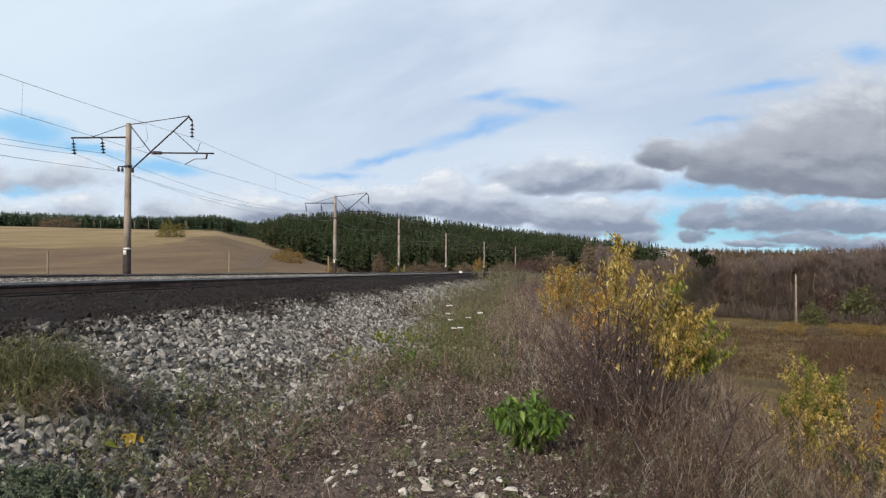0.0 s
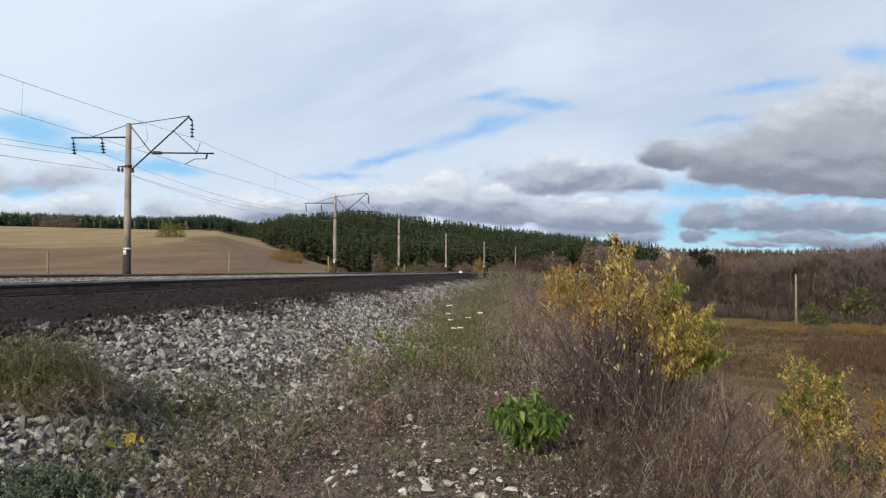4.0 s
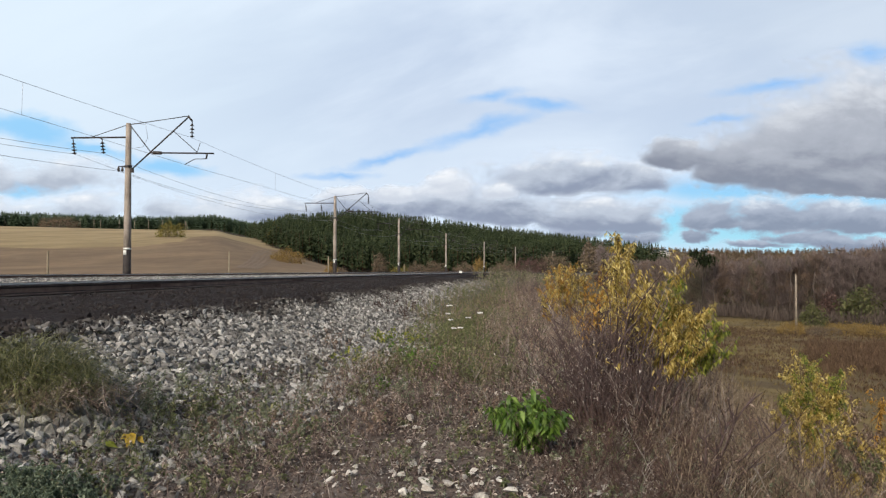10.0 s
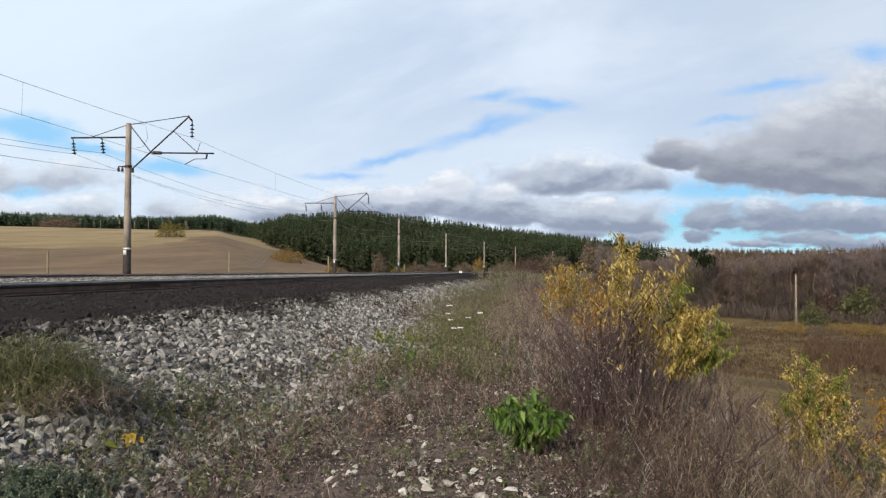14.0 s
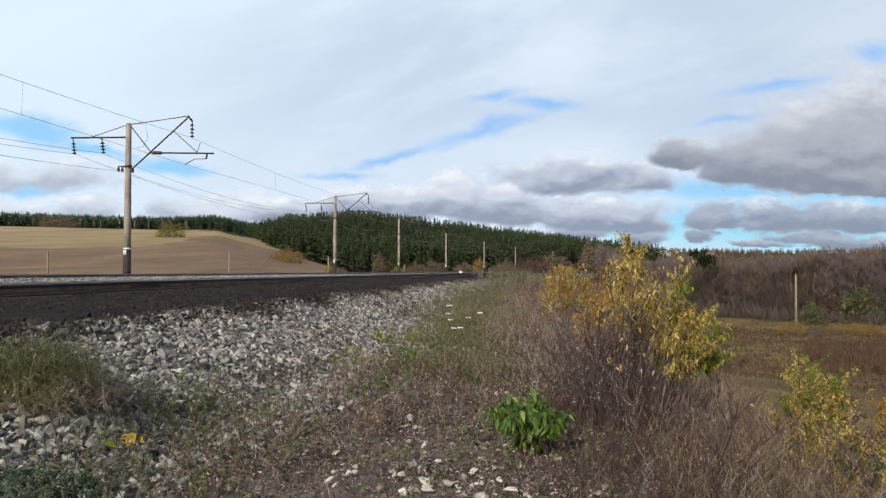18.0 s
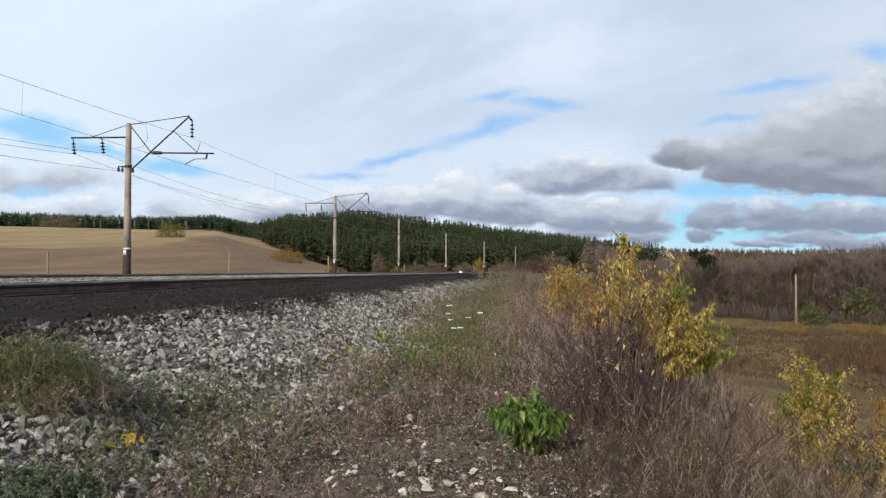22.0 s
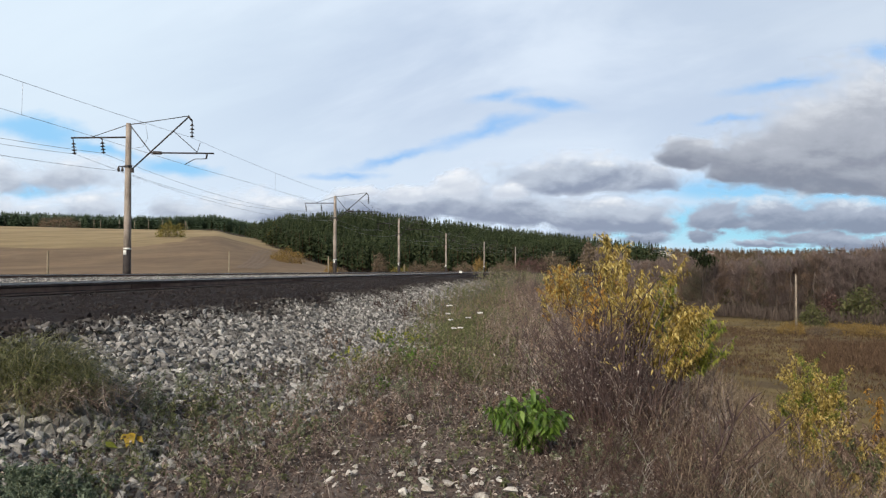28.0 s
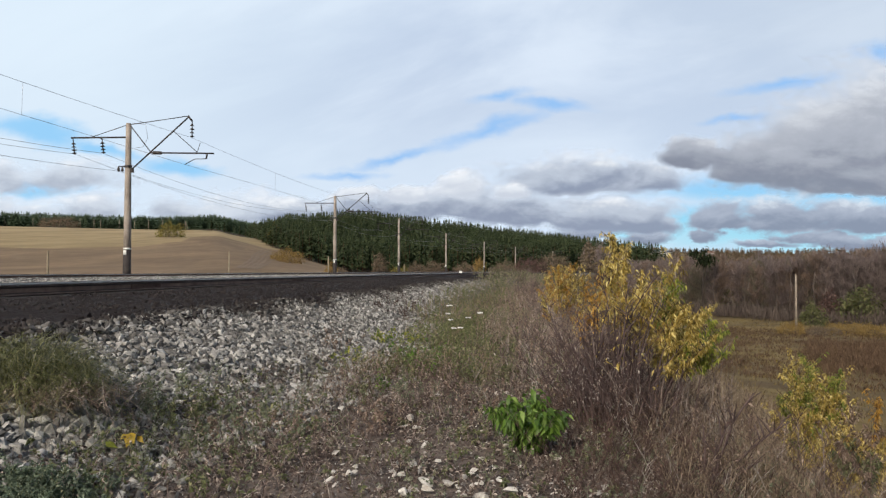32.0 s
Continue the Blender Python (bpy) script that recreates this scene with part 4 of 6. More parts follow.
M["clump_grass"] = leafy("tussock_grass", (srgb(70, 72, 46), srgb(108, 110, 70), srgb(166, 162, 114)), 0.7, 0.2, 0.25)
M["dark_twig"] = leafy("dark_twigs", (srgb(58, 46, 43), srgb(82, 66, 60), srgb(108, 90, 82)), 0.9, 0.1, 0.05)
M["bleached"] = leafy("bleached_twigs", (srgb(112, 104, 98), srgb(150, 142, 134), srgb(186, 178, 168)), 0.9, 0.1, 0.1)
M["litter"] = leafy("leaf_litter", (srgb(66, 56, 52), srgb(112, 98, 90), srgb(186, 174, 160)), 0.95, 0.1, 0.1)
MOVERS = []


def build_stem(bush, rng, base, tip, leaf_mat, n_leaves, leaf_len, start=0.4, radius=0.012, side_twigs=7, name="branch", sway=1.0, leaf_label="", spread=0.16, slim=0.36, hang=0.0, dusk=0.7):
    """A branch of a bush, with its twigs and leaves; its own origin is its foot, so that it can sway."""
    base, tip = np.array(base, float), np.array(tip, float)
    d = tip - base
    L = np.linalg.norm(d)
    t = np.linspace(0, 1, 7)
    out = np.array([d[0], d[1], 0])
    curve = d[None] * t[:, None] + (np.sin(t * np.pi)[:, None] * (np.array([[0, 0, 0.07 * L]]) - 0.12 * out[None]))
    curve[1:-1] += rng.normal(0, 0.008 * L, (5, 3))
    wood = tube(Geo(), curve, radius * (1 - 0.8 * t), 6)
    twigs = []
    for k in range(side_twigs):
        s = rng.uniform(start * 0.8, 0.95)
        p = np.array([np.interp(s, t, curve[:, i]) for i in range(3)])
        w = rng.uniform(0, 2 * np.pi)
        e = p + np.array([np.cos(w) * 0.8, np.sin(w) * 0.6, rng.uniform(0.3, 1.1)]) * L * spread * rng.uniform(0.5, 1.2) * (1.2 - 0.5 * s)
        tube(wood, [p, (p + e) / 2 + [0, 0, 0.01], e], [radius * 0.4, radius * 0.3, radius * 0.12], 4, False)
        twigs.append((p, e))
    stem = part(name, wood, M["brown_stem" if rng.random() < dusk else "pale_stem"], bush, "", True, Matrix.Translation(base))
    if n_leaves:
        pe = np.array(twigs)
        which = rng.integers(0, len(twigs), n_leaves)
        at = pe[which, 0] + (pe[which, 1] - pe[which, 0]) * rng.uniform(0.1, 1.05, (n_leaves, 1)) + rng.normal(0, 0.012, (n_leaves, 3))
        on = rng.uniform(0, 1, n_leaves) < 0.3
        s = rng.uniform(start, 1.0, n_leaves)
        at[on] = np.stack([np.interp(s, t, curve[:, i]) for i in range(3)], 1)[on]
        w = rng.uniform(0, 2 * np.pi, n_leaves)
        way = np.stack([np.cos(w) + 0.35, np.sin(w), rng.uniform(-1.3, 0.3, n_leaves) - hang], 1)
        ln = rng.uniform(0.55, 1.25, n_leaves) * leaf_len
        g = leaves(Geo(), at, way, rng.normal(0, 0.5, (n_leaves, 3)) + [0, 0, 1], ln, ln * rng.uniform(0.8, 1.25, n_leaves) * slim, 0.2, 0.3)
        part("foliage", g, M[leaf_mat], stem, leaf_label, False)
    MOVERS.append((stem, base, sway, rng.uniform(0, 0.5), L))
    return stem


def build_main_bush():
    rng = np.random.default_rng(21)
    at = np.array([1.45, 6.3, float(land(1.45, 6.3)) - 0.03])
    bush = thing("yellow_sapling_bush", "tall yellow-leaved sapling bush with bare brown lower stems", "bush", Matrix.Translation(at))
    R = lambda x, z, y=6.3: np.array([x, y, z]) - at
    # the tall leader, its side shoots, the green shoots, the leaning yellow mass
    leader = [((1.52, 1.62), "yellow_leaves", 170, 0.62, 1.0), ((1.60, 1.50), "yellow_leaves", 150, 0.66, 0.95), ((1.60, 1.38), "yellow_leaves", 80, 0.72, 0.9), ((1.70, 1.32), "yellow_leaves", 110, 0.7, 0.8),
              ((1.33, 1.40), "yellow_leaves", 14, 0.88, 0.8), ((1.92, 1.42), "yellow_leaves", 70, 0.8, 0.8), ((1.82, 1.22), "yellow_leaves", 90, 0.72, 0.8)]
    shoots = [((2.04, 1.24), "lime_leaves", 110, 0.72, 0.9), ((2.2, 1.16), "lime_leaves", 110, 0.76, 1.1), ((2.26, 0.90), "lime_leaves", 80, 0.74, 0.9), ((1.12, 1.02), "orange_leaves", 6, 0.7, 0.6), ((1.30, 1.06), "orange_leaves", 8, 0.7, 0.7)]
    leaning = [((1.78, 1.08), "yellow_leaves", 120, 0.72, 0.7), ((2.06, 1.03), "yellow_leaves", 240, 0.66, 0.8), ((2.2, 0.93), "yellow_leaves", 270, 0.64, 0.8), ((2.32, 0.98), "yellow_leaves", 200, 0.68, 0.9), ((1.86, 0.90), "yellow_leaves", 170, 0.66, 0.7),
               ((2.4, 0.8), "lime_leaves", 120, 0.7, 0.8), ((2.28, 0.66), "yellow_leaves", 220, 0.62, 0.7), ((1.98, 0.72), "yellow_leaves", 170, 0.62, 0.7), ((2.24, 0.80), "yellow_leaves", 250, 0.6, 0.7)]
    for k, ((x, z), m, n, start, sway) in enumerate(leader + shoots + leaning):
        foot = np.array([rng.normal(0.02, 0.10) + 0.45 * (x - 1.45), rng.normal(0.05, 0.12), 0.0])
        tip = R(x, z, 6.3 + rng.normal(0, 0.25) * (k > 0))
        build_stem(bush, rng, foot, tip, m, int(n * 4.4), 0.042, start, 0.008 if k else 0.011, 16, "branch", sway, spread=0.15, slim=0.32, hang=0.35)
    for k in range(9):
        x, z = rng.uniform(1.95, 2.38), rng.uniform(0.55, 1.0)
        foot = np.array([rng.normal(0.05, 0.10) + 0.55 * (x - 1.45), rng.normal(0, 0.15), 0.0])
        build_stem(bush, rng, foot, R(x, z, 6.3 + rng.normal(0, 0.25)), ("yellow_leaves", "yellow_leaves", "lime_leaves")[k % 3], 400, 0.04, 0.65, 0.007, 18, "branch", 0.75, spread=0.2, slim=0.27, hang=0.5)
    # stout dark stems rising into the crown
    for k in range(16):
        a = rng.uniform(-0.35, 0.55)
        h = rng.uniform(0.85, 1.35)
        foot = np.array([rng.normal(0, 0.12), rng.normal(-0.12, 0.12), 0])
        build_stem(bush, rng, foot, foot + [math.sin(a) * h, rng.normal(0, 0.15), math.cos(a) * h], "yellow_leaves", 12, 0.05, 0.5, 0.012, 9, "bare_stem", 0.5, spread=0.16, dusk=1.0)
    # leafless purple-brown stems fanning out in front, with a few pale withered leaves
    for k in range(96):
        a = rng.uniform(-0.95, 0.42)
        h = rng.uniform(0.55, 1.12) * (1 - 0.12 * abs(a))
        foot = np.array([rng.normal(-0.06, 0.2), rng.normal(-0.12, 0.2), 0])
        build_stem(bush, rng, foot, foot + [math.sin(a) * h * 0.85, rng.normal(0, 0.2), math.cos(a) * h], "bleached", 14 if k % 3 == 0 else 0, 0.03, 0.3, rng.uniform(0.0045, 0.008), 15, "bare_stem", 0.35, spread=0.2, dusk=0.97)
    return bush


build_main_bush()


def build_bush(name, label, x, y, height, width, stems, leaf_mat, n_leaves, leaf_len, seed, sway=0.5, start=0.3, bare=0.0, spread=0.2):
    rng = np.random.default_rng(seed)
    bush = thing(name, label, "bush", pose(x, y, float(land(x, y)) - 0.03))
    for k in range(stems):
        a, w = rng.uniform(0, 2 * np.pi), rng.uniform(0.05, 0.5) * width
        foot = np.array([np.cos(a) * w * 0.3, np.sin(a) * w * 0.3, 0])
        tip = np.array([np.cos(a) * w, np.sin(a) * w, height * rng.uniform(0.6, 1.0) * (1 - 0.5 * (w / width) ** 2)])
        build_stem(bush, rng, foot, tip, leaf_mat if isinstance(leaf_mat, str) else leaf_mat[k % len(leaf_mat)], 0 if rng.random() < bare else n_leaves, leaf_len, start, 0.007, 10, "branch", sway, spread=spread)
    return bush


for k, (x, y, h, w) in enumerate([(2.35, 15.0, 1.62, 1.1), (2.95, 15.8, 1.75, 1.2), (3.5, 15.2, 1.6, 1.2), (3.0, 13.4, 1.35, 1.0), (4.1, 17.0, 1.75, 1.4), (2.9, 18.0, 1.6, 1.2), (3.6, 12.4, 1.35, 1.0), (2.4, 12.6, 1.0, 0.8)]):
    build_bush("orange_shrub", "dense orange-yellow willow shrub on the embankment's edge", x, y, h, w, 10, ("orange_leaves", "yellow_leaves"), 300, 0.055, 40 + k, 0.35, 0.35)
for k, (x, y, h, w) in enumerate([(1.75, 10.8, 0.95, 1.0), (2.2, 10.0, 1.0, 1.0), (1.1, 9.6, 0.7, 0.8), (2.6, 9.0, 1.0, 1.0), (1.3, 8.4, 0.6, 0.7), (3.2, 28, 1.5, 1.8), (3.9, 31, 1.5, 2.0), (2.9, 24, 1.2, 1.4), (3.6, 36, 1.6, 2.2), (4.6, 44, 1.8, 2.6)]):
    build_bush("leafless_shrub", "low leafless brown shrub among dry weeds", x, y, h, w, 14, "rust_weeds", 14, 0.05, 90 + k, 0.25, 0.2, 0.3, 0.28)
for k, (x, y, h, w, m) in enumerate([(3.5, 7.0, 1.3, 0.8, ("yellow_leaves", "yellow_leaves", "lime_leaves")), (3.82, 6.8, 1.22, 0.9, ("yellow_leaves", "rust_weeds", "orange_leaves")), (3.65, 7.4, 1.42, 0.9, ("yellow_leaves", "lime_leaves", "yellow_leaves")), (3.6, 6.4, 0.8, 0.7, ("yellow_leaves", "rust_weeds", "weed_green")),
                                     (3.5, 5.6, 0.8, 0.5, ("weed_green", "rust_weeds")), (3.15, 5.0, 0.6, 0.5, ("rust_weeds", "weed_green"))]):
    build_bush("yellow_shrub", "small yellow-leaved shrub on the grassy slope", x, y, h, w, 15, m, 620, 0.036, 60 + k, 0.5, 0.3)


def build_twig_shrub():
    """A dead forked sapling in front of the slope."""
    rng = np.random.default_rng(31)
    x, y = 1.62, 4.55
    bush = thing("dead_sapling", "dead dark forked sapling leaning over the dry slope", "bush", pose(x, y, float(land(x, y)) - 0.05))
    for tip in ((0.34, 0.1, 0.72), (0.18, 0.05, 0.60), (0.52, 0.0, 0.55), (-0.02, 0.0, 0.55), (0.10, 0.1, 0.4), (0.3, -0.1, 0.35)):
        build_stem(bush, rng, (0, 0, 0), tip, "rust_weeds", 4, 0.04, 0.3, 0.014, 7, "bare_branch", 0.5, spread=0.25)


build_twig_shrub()


def build_green_sapling():
    rng = np.random.default_rng(5)
    x, y = 0.60, 5.25
    bush = thing("green_sapling", "low bright green leafy sapling growing on the stony path", "plant", pose(x, y, float(land(x, y)) - 0.02))
    for k in range(19):
        a = 2 * np.pi * k / 19 + rng.uniform(-0.2, 0.2)
        w = 0.10 + 0.24 * (k * 7 % 19) / 18
        build_stem(bush, rng, (np.cos(a) * 0.03, np.sin(a) * 0.03, 0), (np.cos(a) * w, np.sin(a) * w, rng.uniform(0.3, 0.47) * (1 - w)), "green_leaves", 95, 0.078, 0.25, 0.005, 10, "branch", 0.12, "fresh green pointed leaves", 0.32, 0.46, 0.3)


build_green_sapling()


def ribbons(geo, a, b, width, rng, sag=0.0):
    """Thin tapered strips from a to b."""
    n = len(a)
    d = b - a
    side = unit(np.cross(d, rng.normal(size=(n, 3)))) * np.broadcast_to(width, (n,))[:, None] * 0.5
    m = a + d * 0.5 + np.array([0, 0, 1.0]) * (np.linalg.norm(d, axis=1) * sag)[:, None]
    v = np.stack([a - side, a + side, m + side * 0.8, m - side * 0.8, b], 1).reshape(-1, 3)
    i = np.arange(n)[:, None] * 5
    n0 = geo.n
    geo.add(v, i + [[0, 1, 2, 3]])
    geo.f.append(i + [[3, 2, 4]] + n0)
    return geo


def forbs(stalk, leaf, at, height, rng, twigs=7, per=12, leaf_len=0.03, lean=0.25, width=0.005):
    """Branched weeds: a stalk, side twigs, small curled leaves or seed heads."""
    n = len(at)
    h = height * rng.uniform(0.55, 1.2, n)
    top = at + np.stack([rng.normal(0.05, lean, n) * h, rng.normal(0, lean, n) * h, h], 1)
    ribbons(stalk, at, top, width, rng)
    s = rng.uniform(0.3, 0.95, (n, twigs))
    p = at[:, None] + (top - at)[:, None] * s[..., None]
    w = rng.uniform(0, 2 * np.pi, (n, twigs))
    e = p + np.stack([np.cos(w) * 0.6, np.sin(w) * 0.6, rng.uniform(0.25, 1.0, (n, twigs))], -1) * (h[:, None] * rng.uniform(0.15, 0.4, (n, twigs)))[..., None]
    ribbons(stalk, p.reshape(-1, 3), e.reshape(-1, 3), width * 0.65, rng, 0.06)
    if per:
        k = rng.integers(0, twigs, (n, per))
        r = rng.uniform(0.1, 1.0, (n, per, 1))
        i = np.arange(n)[:, None]
        q = p[i, k] + (e[i, k] - p[i, k]) * r
        low = rng.uniform(0, 1, (n, per)) < 0.3
        q[low] = (at[:, None] + (top - at)[:, None] * rng.uniform(0.1, 0.9, (n, per))[..., None])[low]
        m = n * per
        way = np.stack([rng.normal(size=m), rng.normal(size=m), rng.normal(-0.2, 0.7, m)], 1)
        ln = rng.uniform(0.5, 1.4, m) * leaf_len
        leaves(leaf, q.reshape(-1, 3), way, rng.normal(size=(m, 3)), ln, ln * rng.uniform(0.3, 0.6, m), 0.3, 0.2)


def veg_edge(y):
    """How near to the rail the plants come."""
    return np.interp(y, [0, 9, 11, 16, 20, 29, 62], [6.0, 6.2, 6.4, 5.7, 5.2, 4.8, 4.1]) + 0.25 * np.sin(y * 1.3) + 0.15 * np.sin(y * 3.7)


def zone(rng, n, y_range, q_range, power=1.0, clump=0.0, seed=1.0, edge=False):
    """Places on the bank, thicker near the camera's end."""
    y = y_range[0] + (y_range[1] - y_range[0]) * rng.uniform(0, 1, n) ** power
    q = rng.uniform(*q_range, n)
    x = rail_x(y) + q
    p = np.stack([x, y, land(x, y) - 0.01], 1)
    keep = rng.uniform(0, 1, n) < 1 - clump * (0.5 - 0.5 * bumps(x, y, 3.1, seed))
    if edge == "tall":
        keep &= q > brown_edge(y) + 0.3 * np.sin(y * 2.1)
    elif edge:
        keep &= q > veg_edge(y)
    return p[keep]


def stuff(name, label, geo, mat, category="weeds"):
    return thing(name, label, category, None, geo, M[mat], kind="stuff", smooth=False)


def brown_edge(y):
    """Where the tall dried weeds begin."""
    return np.interp(y, [5.5, 7.6, 10.4, 14, 40], [8.7, 8.45, 7.6, 7.5, 7.1])


def build_weeds():
    rng = np.random.default_rng(77)
    lay = lambda geo, p, h, lean, w: blades(geo, p, rng.uniform(*h, len(p)), rng.uniform(*lean, len(p)), rng.uniform(*w, len(p)), rng)
    # dried weeds along the edge of the bank
    stalk, leaf = Geo(), Geo()
    green_in = Geo()
    forbs(stalk, leaf, zone(rng, 1700, (6.2, 17), (6.9, 9.8), 1.2, 0.8, 2, "tall"), 0.46, rng, 8, 18, 0.026)
    forbs(stalk, leaf, zone(rng, 800, (5.6, 13), (7.4, 9.6), 1.0, 0.8, 4, "tall"), 0.6, rng, 9, 14, 0.024)
    forbs(stalk, leaf, zone(rng, 1100, (15, 45), (6.0, 10.5), 1.3, 0.6, 5, "tall"), 0.7, rng, 6, 14, 0.05, 0.25, 0.009)
    forbs(stalk, green_in, zone(rng, 700, (7, 20), (6.8, 9.2), 1.1, 0.8, 21, "tall"), 0.36, rng, 7, 22, 0.034)
    lay(stalk, zone(rng, 6000, (6.2, 28), (6.8, 10), 1.4, 0.7, 6, "tall"), (0.15, 0.5), (0.2, 1.0), (0.003, 0.006))
    stuff("grey_weed_leaves", "dull green leaves among the dried weeds", green_in, "weed_green")
    stuff("dry_weeds", "tangle of dried brown weed stalks along the embankment's edge", stalk, "dry_stalks")
    stuff("rust_weed_leaves", "small rust-brown leaves on the dried weeds", leaf, "rust_weeds")
    # dry grass and weeds down the slope
    g, l2 = Geo(), Geo()
    lay(g, zone(rng, 16000, (2.4, 11), (8.9, 14.5), 1.2, 0.6, 7), (0.15, 0.5), (0.4, 1.8), (0.002, 0.0045))
    lay(g, zone(rng, 5000, (-8, 2.6), (9.4, 16), 1.0, 0.6, 30), (0.2, 0.55), (0.4, 1.6), (0.003, 0.006))
    lay(g, zone(rng, 15000, (8, 34), (8.8, 24), 1.3, 0.5, 8), (0.3, 0.8), (0.2, 1.0), (0.004, 0.010))
    forbs(g, l2, zone(rng, 2600, (3.0, 12), (8.9, 13.5), 1.2, 0.6, 9), 0.45, rng, 10, 10, 0.02, 0.4, 0.0035)
    tw = Geo()
    forbs(tw, tw, zone(rng, 620, (3.3, 8.5), (8.5, 12.5), 1.0, 0.7, 25), 0.6, rng, 11, 0, 0.02, 0.35, 0.005)
    pt = Geo()
    forbs(pt, pt, zone(rng, 120, (3.4, 7.5), (8.6, 11.5), 1.0, 0.7, 35), 0.42, rng, 11, 0, 0.02, 0.5, 0.005)
    forbs(pt, pt, zone(rng, 150, (5.8, 10), (7.8, 9.8), 1.0, 0.7, 36), 0.5, rng, 11, 6, 0.02, 0.35, 0.005)
    stuff("pale_twigs", "bleached grey twigs standing in the slope's dry grass", pt, "bleached")
    gs = Geo()
    forbs(gs, gs, zone(rng, 260, (3.2, 7.5), (8.7, 11.0), 1.0, 0.9, 37), 0.22, rng, 8, 16, 0.024, 0.5, 0.004)
    stuff("slope_grey_weeds", "grey-green weeds low on the dry slope", gs, "grey_green")
    stuff("dark_twigs", "dark bare twigs standing in the slope's dry grass", tw, "dark_twig")
    stuff("slope_grass", "tall dry grey-brown grass on the embankment slope", g, "dry_grass", "grass")
    stuff("slope_weed_leaves", "small withered leaves among the slope's dry grass", l2, "rust_weeds")
    # greener strip at the foot of the ballast
    g, l3, s3 = Geo(), Geo(), Geo()
    lay(g, zone(rng, 18000, (8.5, 62), (3.9, 8.0), 1.5, 0.6, 10, True), (0.10, 0.34), (0.3, 1.3), (0.004, 0.010))
    forbs(g, l3, zone(rng, 900, (8.2, 40), (4.6, 7.9), 1.4, 0.9, 11, True), 0.32, rng, 6, 22, 0.035, 0.3)
    forbs(g, l3, zone(rng, 420, (8.2, 20), (6.4, 8.1), 1.0, 0.8, 52, True), 0.34, rng, 6, 18, 0.04, 0.35)
    forbs(g, l3, zone(rng, 220, (9, 16), (6.3, 7.3), 1.0, 0.7, 12, True), 0.42, rng, 7, 22, 0.035, 0.3)
    lay(s3, zone(rng, 15000, (8.5, 62), (3.9, 8.0), 1.5, 0.6, 22, True), (0.12, 0.4), (0.3, 1.3), (0.003, 0.009))
    forbs(s3, s3, zone(rng, 800, (8.2, 30), (5.2, 7.9), 1.4, 0.9, 23, True), 0.36, rng, 7, 14, 0.03, 0.3)
    stuff("yellowed_grass", "dry yellowed grass and stalks at the foot of the ballast", s3, "dry_grass", "grass")
    stuff("green_grass", "short green and yellowing grass at the foot of the ballast", g, "green_grass", "grass")
    stuff("green_weed_leaves", "green leaves of low weeds at the foot of the ballast", l3, "weed_green")
    g, l6 = Geo(), Geo()
    forbs(g, l6, zone(rng, 1300, (44, 140), (3.9, 9.0), 1.0, 0.3, 57), 0.75, rng, 7, 16, 0.10, 0.3, 0.02)
    stuff("far_bank_stalks", "brown weed stalks along the far end of the embankment", g, "dry_stalks")
    stuff("far_bank_leaves", "dull green and brown weeds along the far end of the embankment", l6, "weed_green")
    # the stony path
    g, l4, s4, l5 = Geo(), Geo(), Geo(), Geo()
    lay(g, zone(rng, 5200, (3.0, 9.5), (5.3, 9.2), 1.0, 0.95, 13), (0.03, 0.13), (0.5, 1.6), (0.002, 0.005))
    forbs(s4, l5, zone(rng, 1300, (3.4, 9.6), (5.9, 9.2), 1.0, 0.9, 14), 0.16, rng, 7, 12, 0.02, 0.5, 0.003)
    forbs(s4, l5, zone(rng, 360, (6.0, 9.6), (6.1, 8.0), 1.0, 0.9, 24), 0.3, rng, 8, 16, 0.022, 0.4, 0.003)
    forbs(s4, l4, zone(rng, 420, (3.6, 9.2), (5.3, 8.8), 1.0, 1.0, 15), 0.10, rng, 6, 18, 0.032, 0.7, 0.003)
    dead = Geo()
    forbs(dead, dead, zone(rng, 1300, (3.4, 9.4), (5.4, 9.0), 1.0, 1.0, 41), 0.13, rng, 9, 5, 0.014, 0.8, 0.003)
    forbs(dead, dead, zone(rng, 420, (6.2, 9.2), (6.2, 8.6), 1.0, 0.9, 42), 0.26, rng, 10, 8, 0.016, 0.5, 0.0035)
    forbs(dead, dead, zone(rng, 900, (3.0, 6.6), (8.15, 9.5), 1.0, 0.5, 54), 0.27, rng, 11, 8, 0.018, 0.6, 0.0035)
    lay(dead, zone(rng, 6000, (3.0, 9.0), (5.4, 9.2), 0.9, 0.6, 55), (0.03, 0.09), (1.5, 4.0), (0.002, 0.004))
    stuff("dead_weeds", "dark dead weed skeletons matted over the stony path", dead, "dark_twig")
    gg = Geo()
    forbs(s4, gg, zone(rng, 420, (3.6, 9.0), (7.2, 9.4), 1.0, 0.8, 26), 0.15, rng, 7, 16, 0.024, 0.5, 0.003)
    forbs(s4, gg, zone(rng, 90, (4.0, 6.6), (5.5, 6.6), 1.0, 0.5, 27), 0.2, rng, 7, 20, 0.03, 0.5, 0.003)
    forbs(gg, gg, zone(rng, 95, (4.6, 6.6), (5.2, 6.3), 1.0, 0.6, 61), 0.3, rng, 10, 24, 0.02, 0.35, 0.0035)
    forbs(s4, l5, zone(rng, 120, (3.7, 6.6), (5.6, 6.7), 1.0, 0.7, 28), 0.26, rng, 9, 16, 0.022, 0.5, 0.0035)
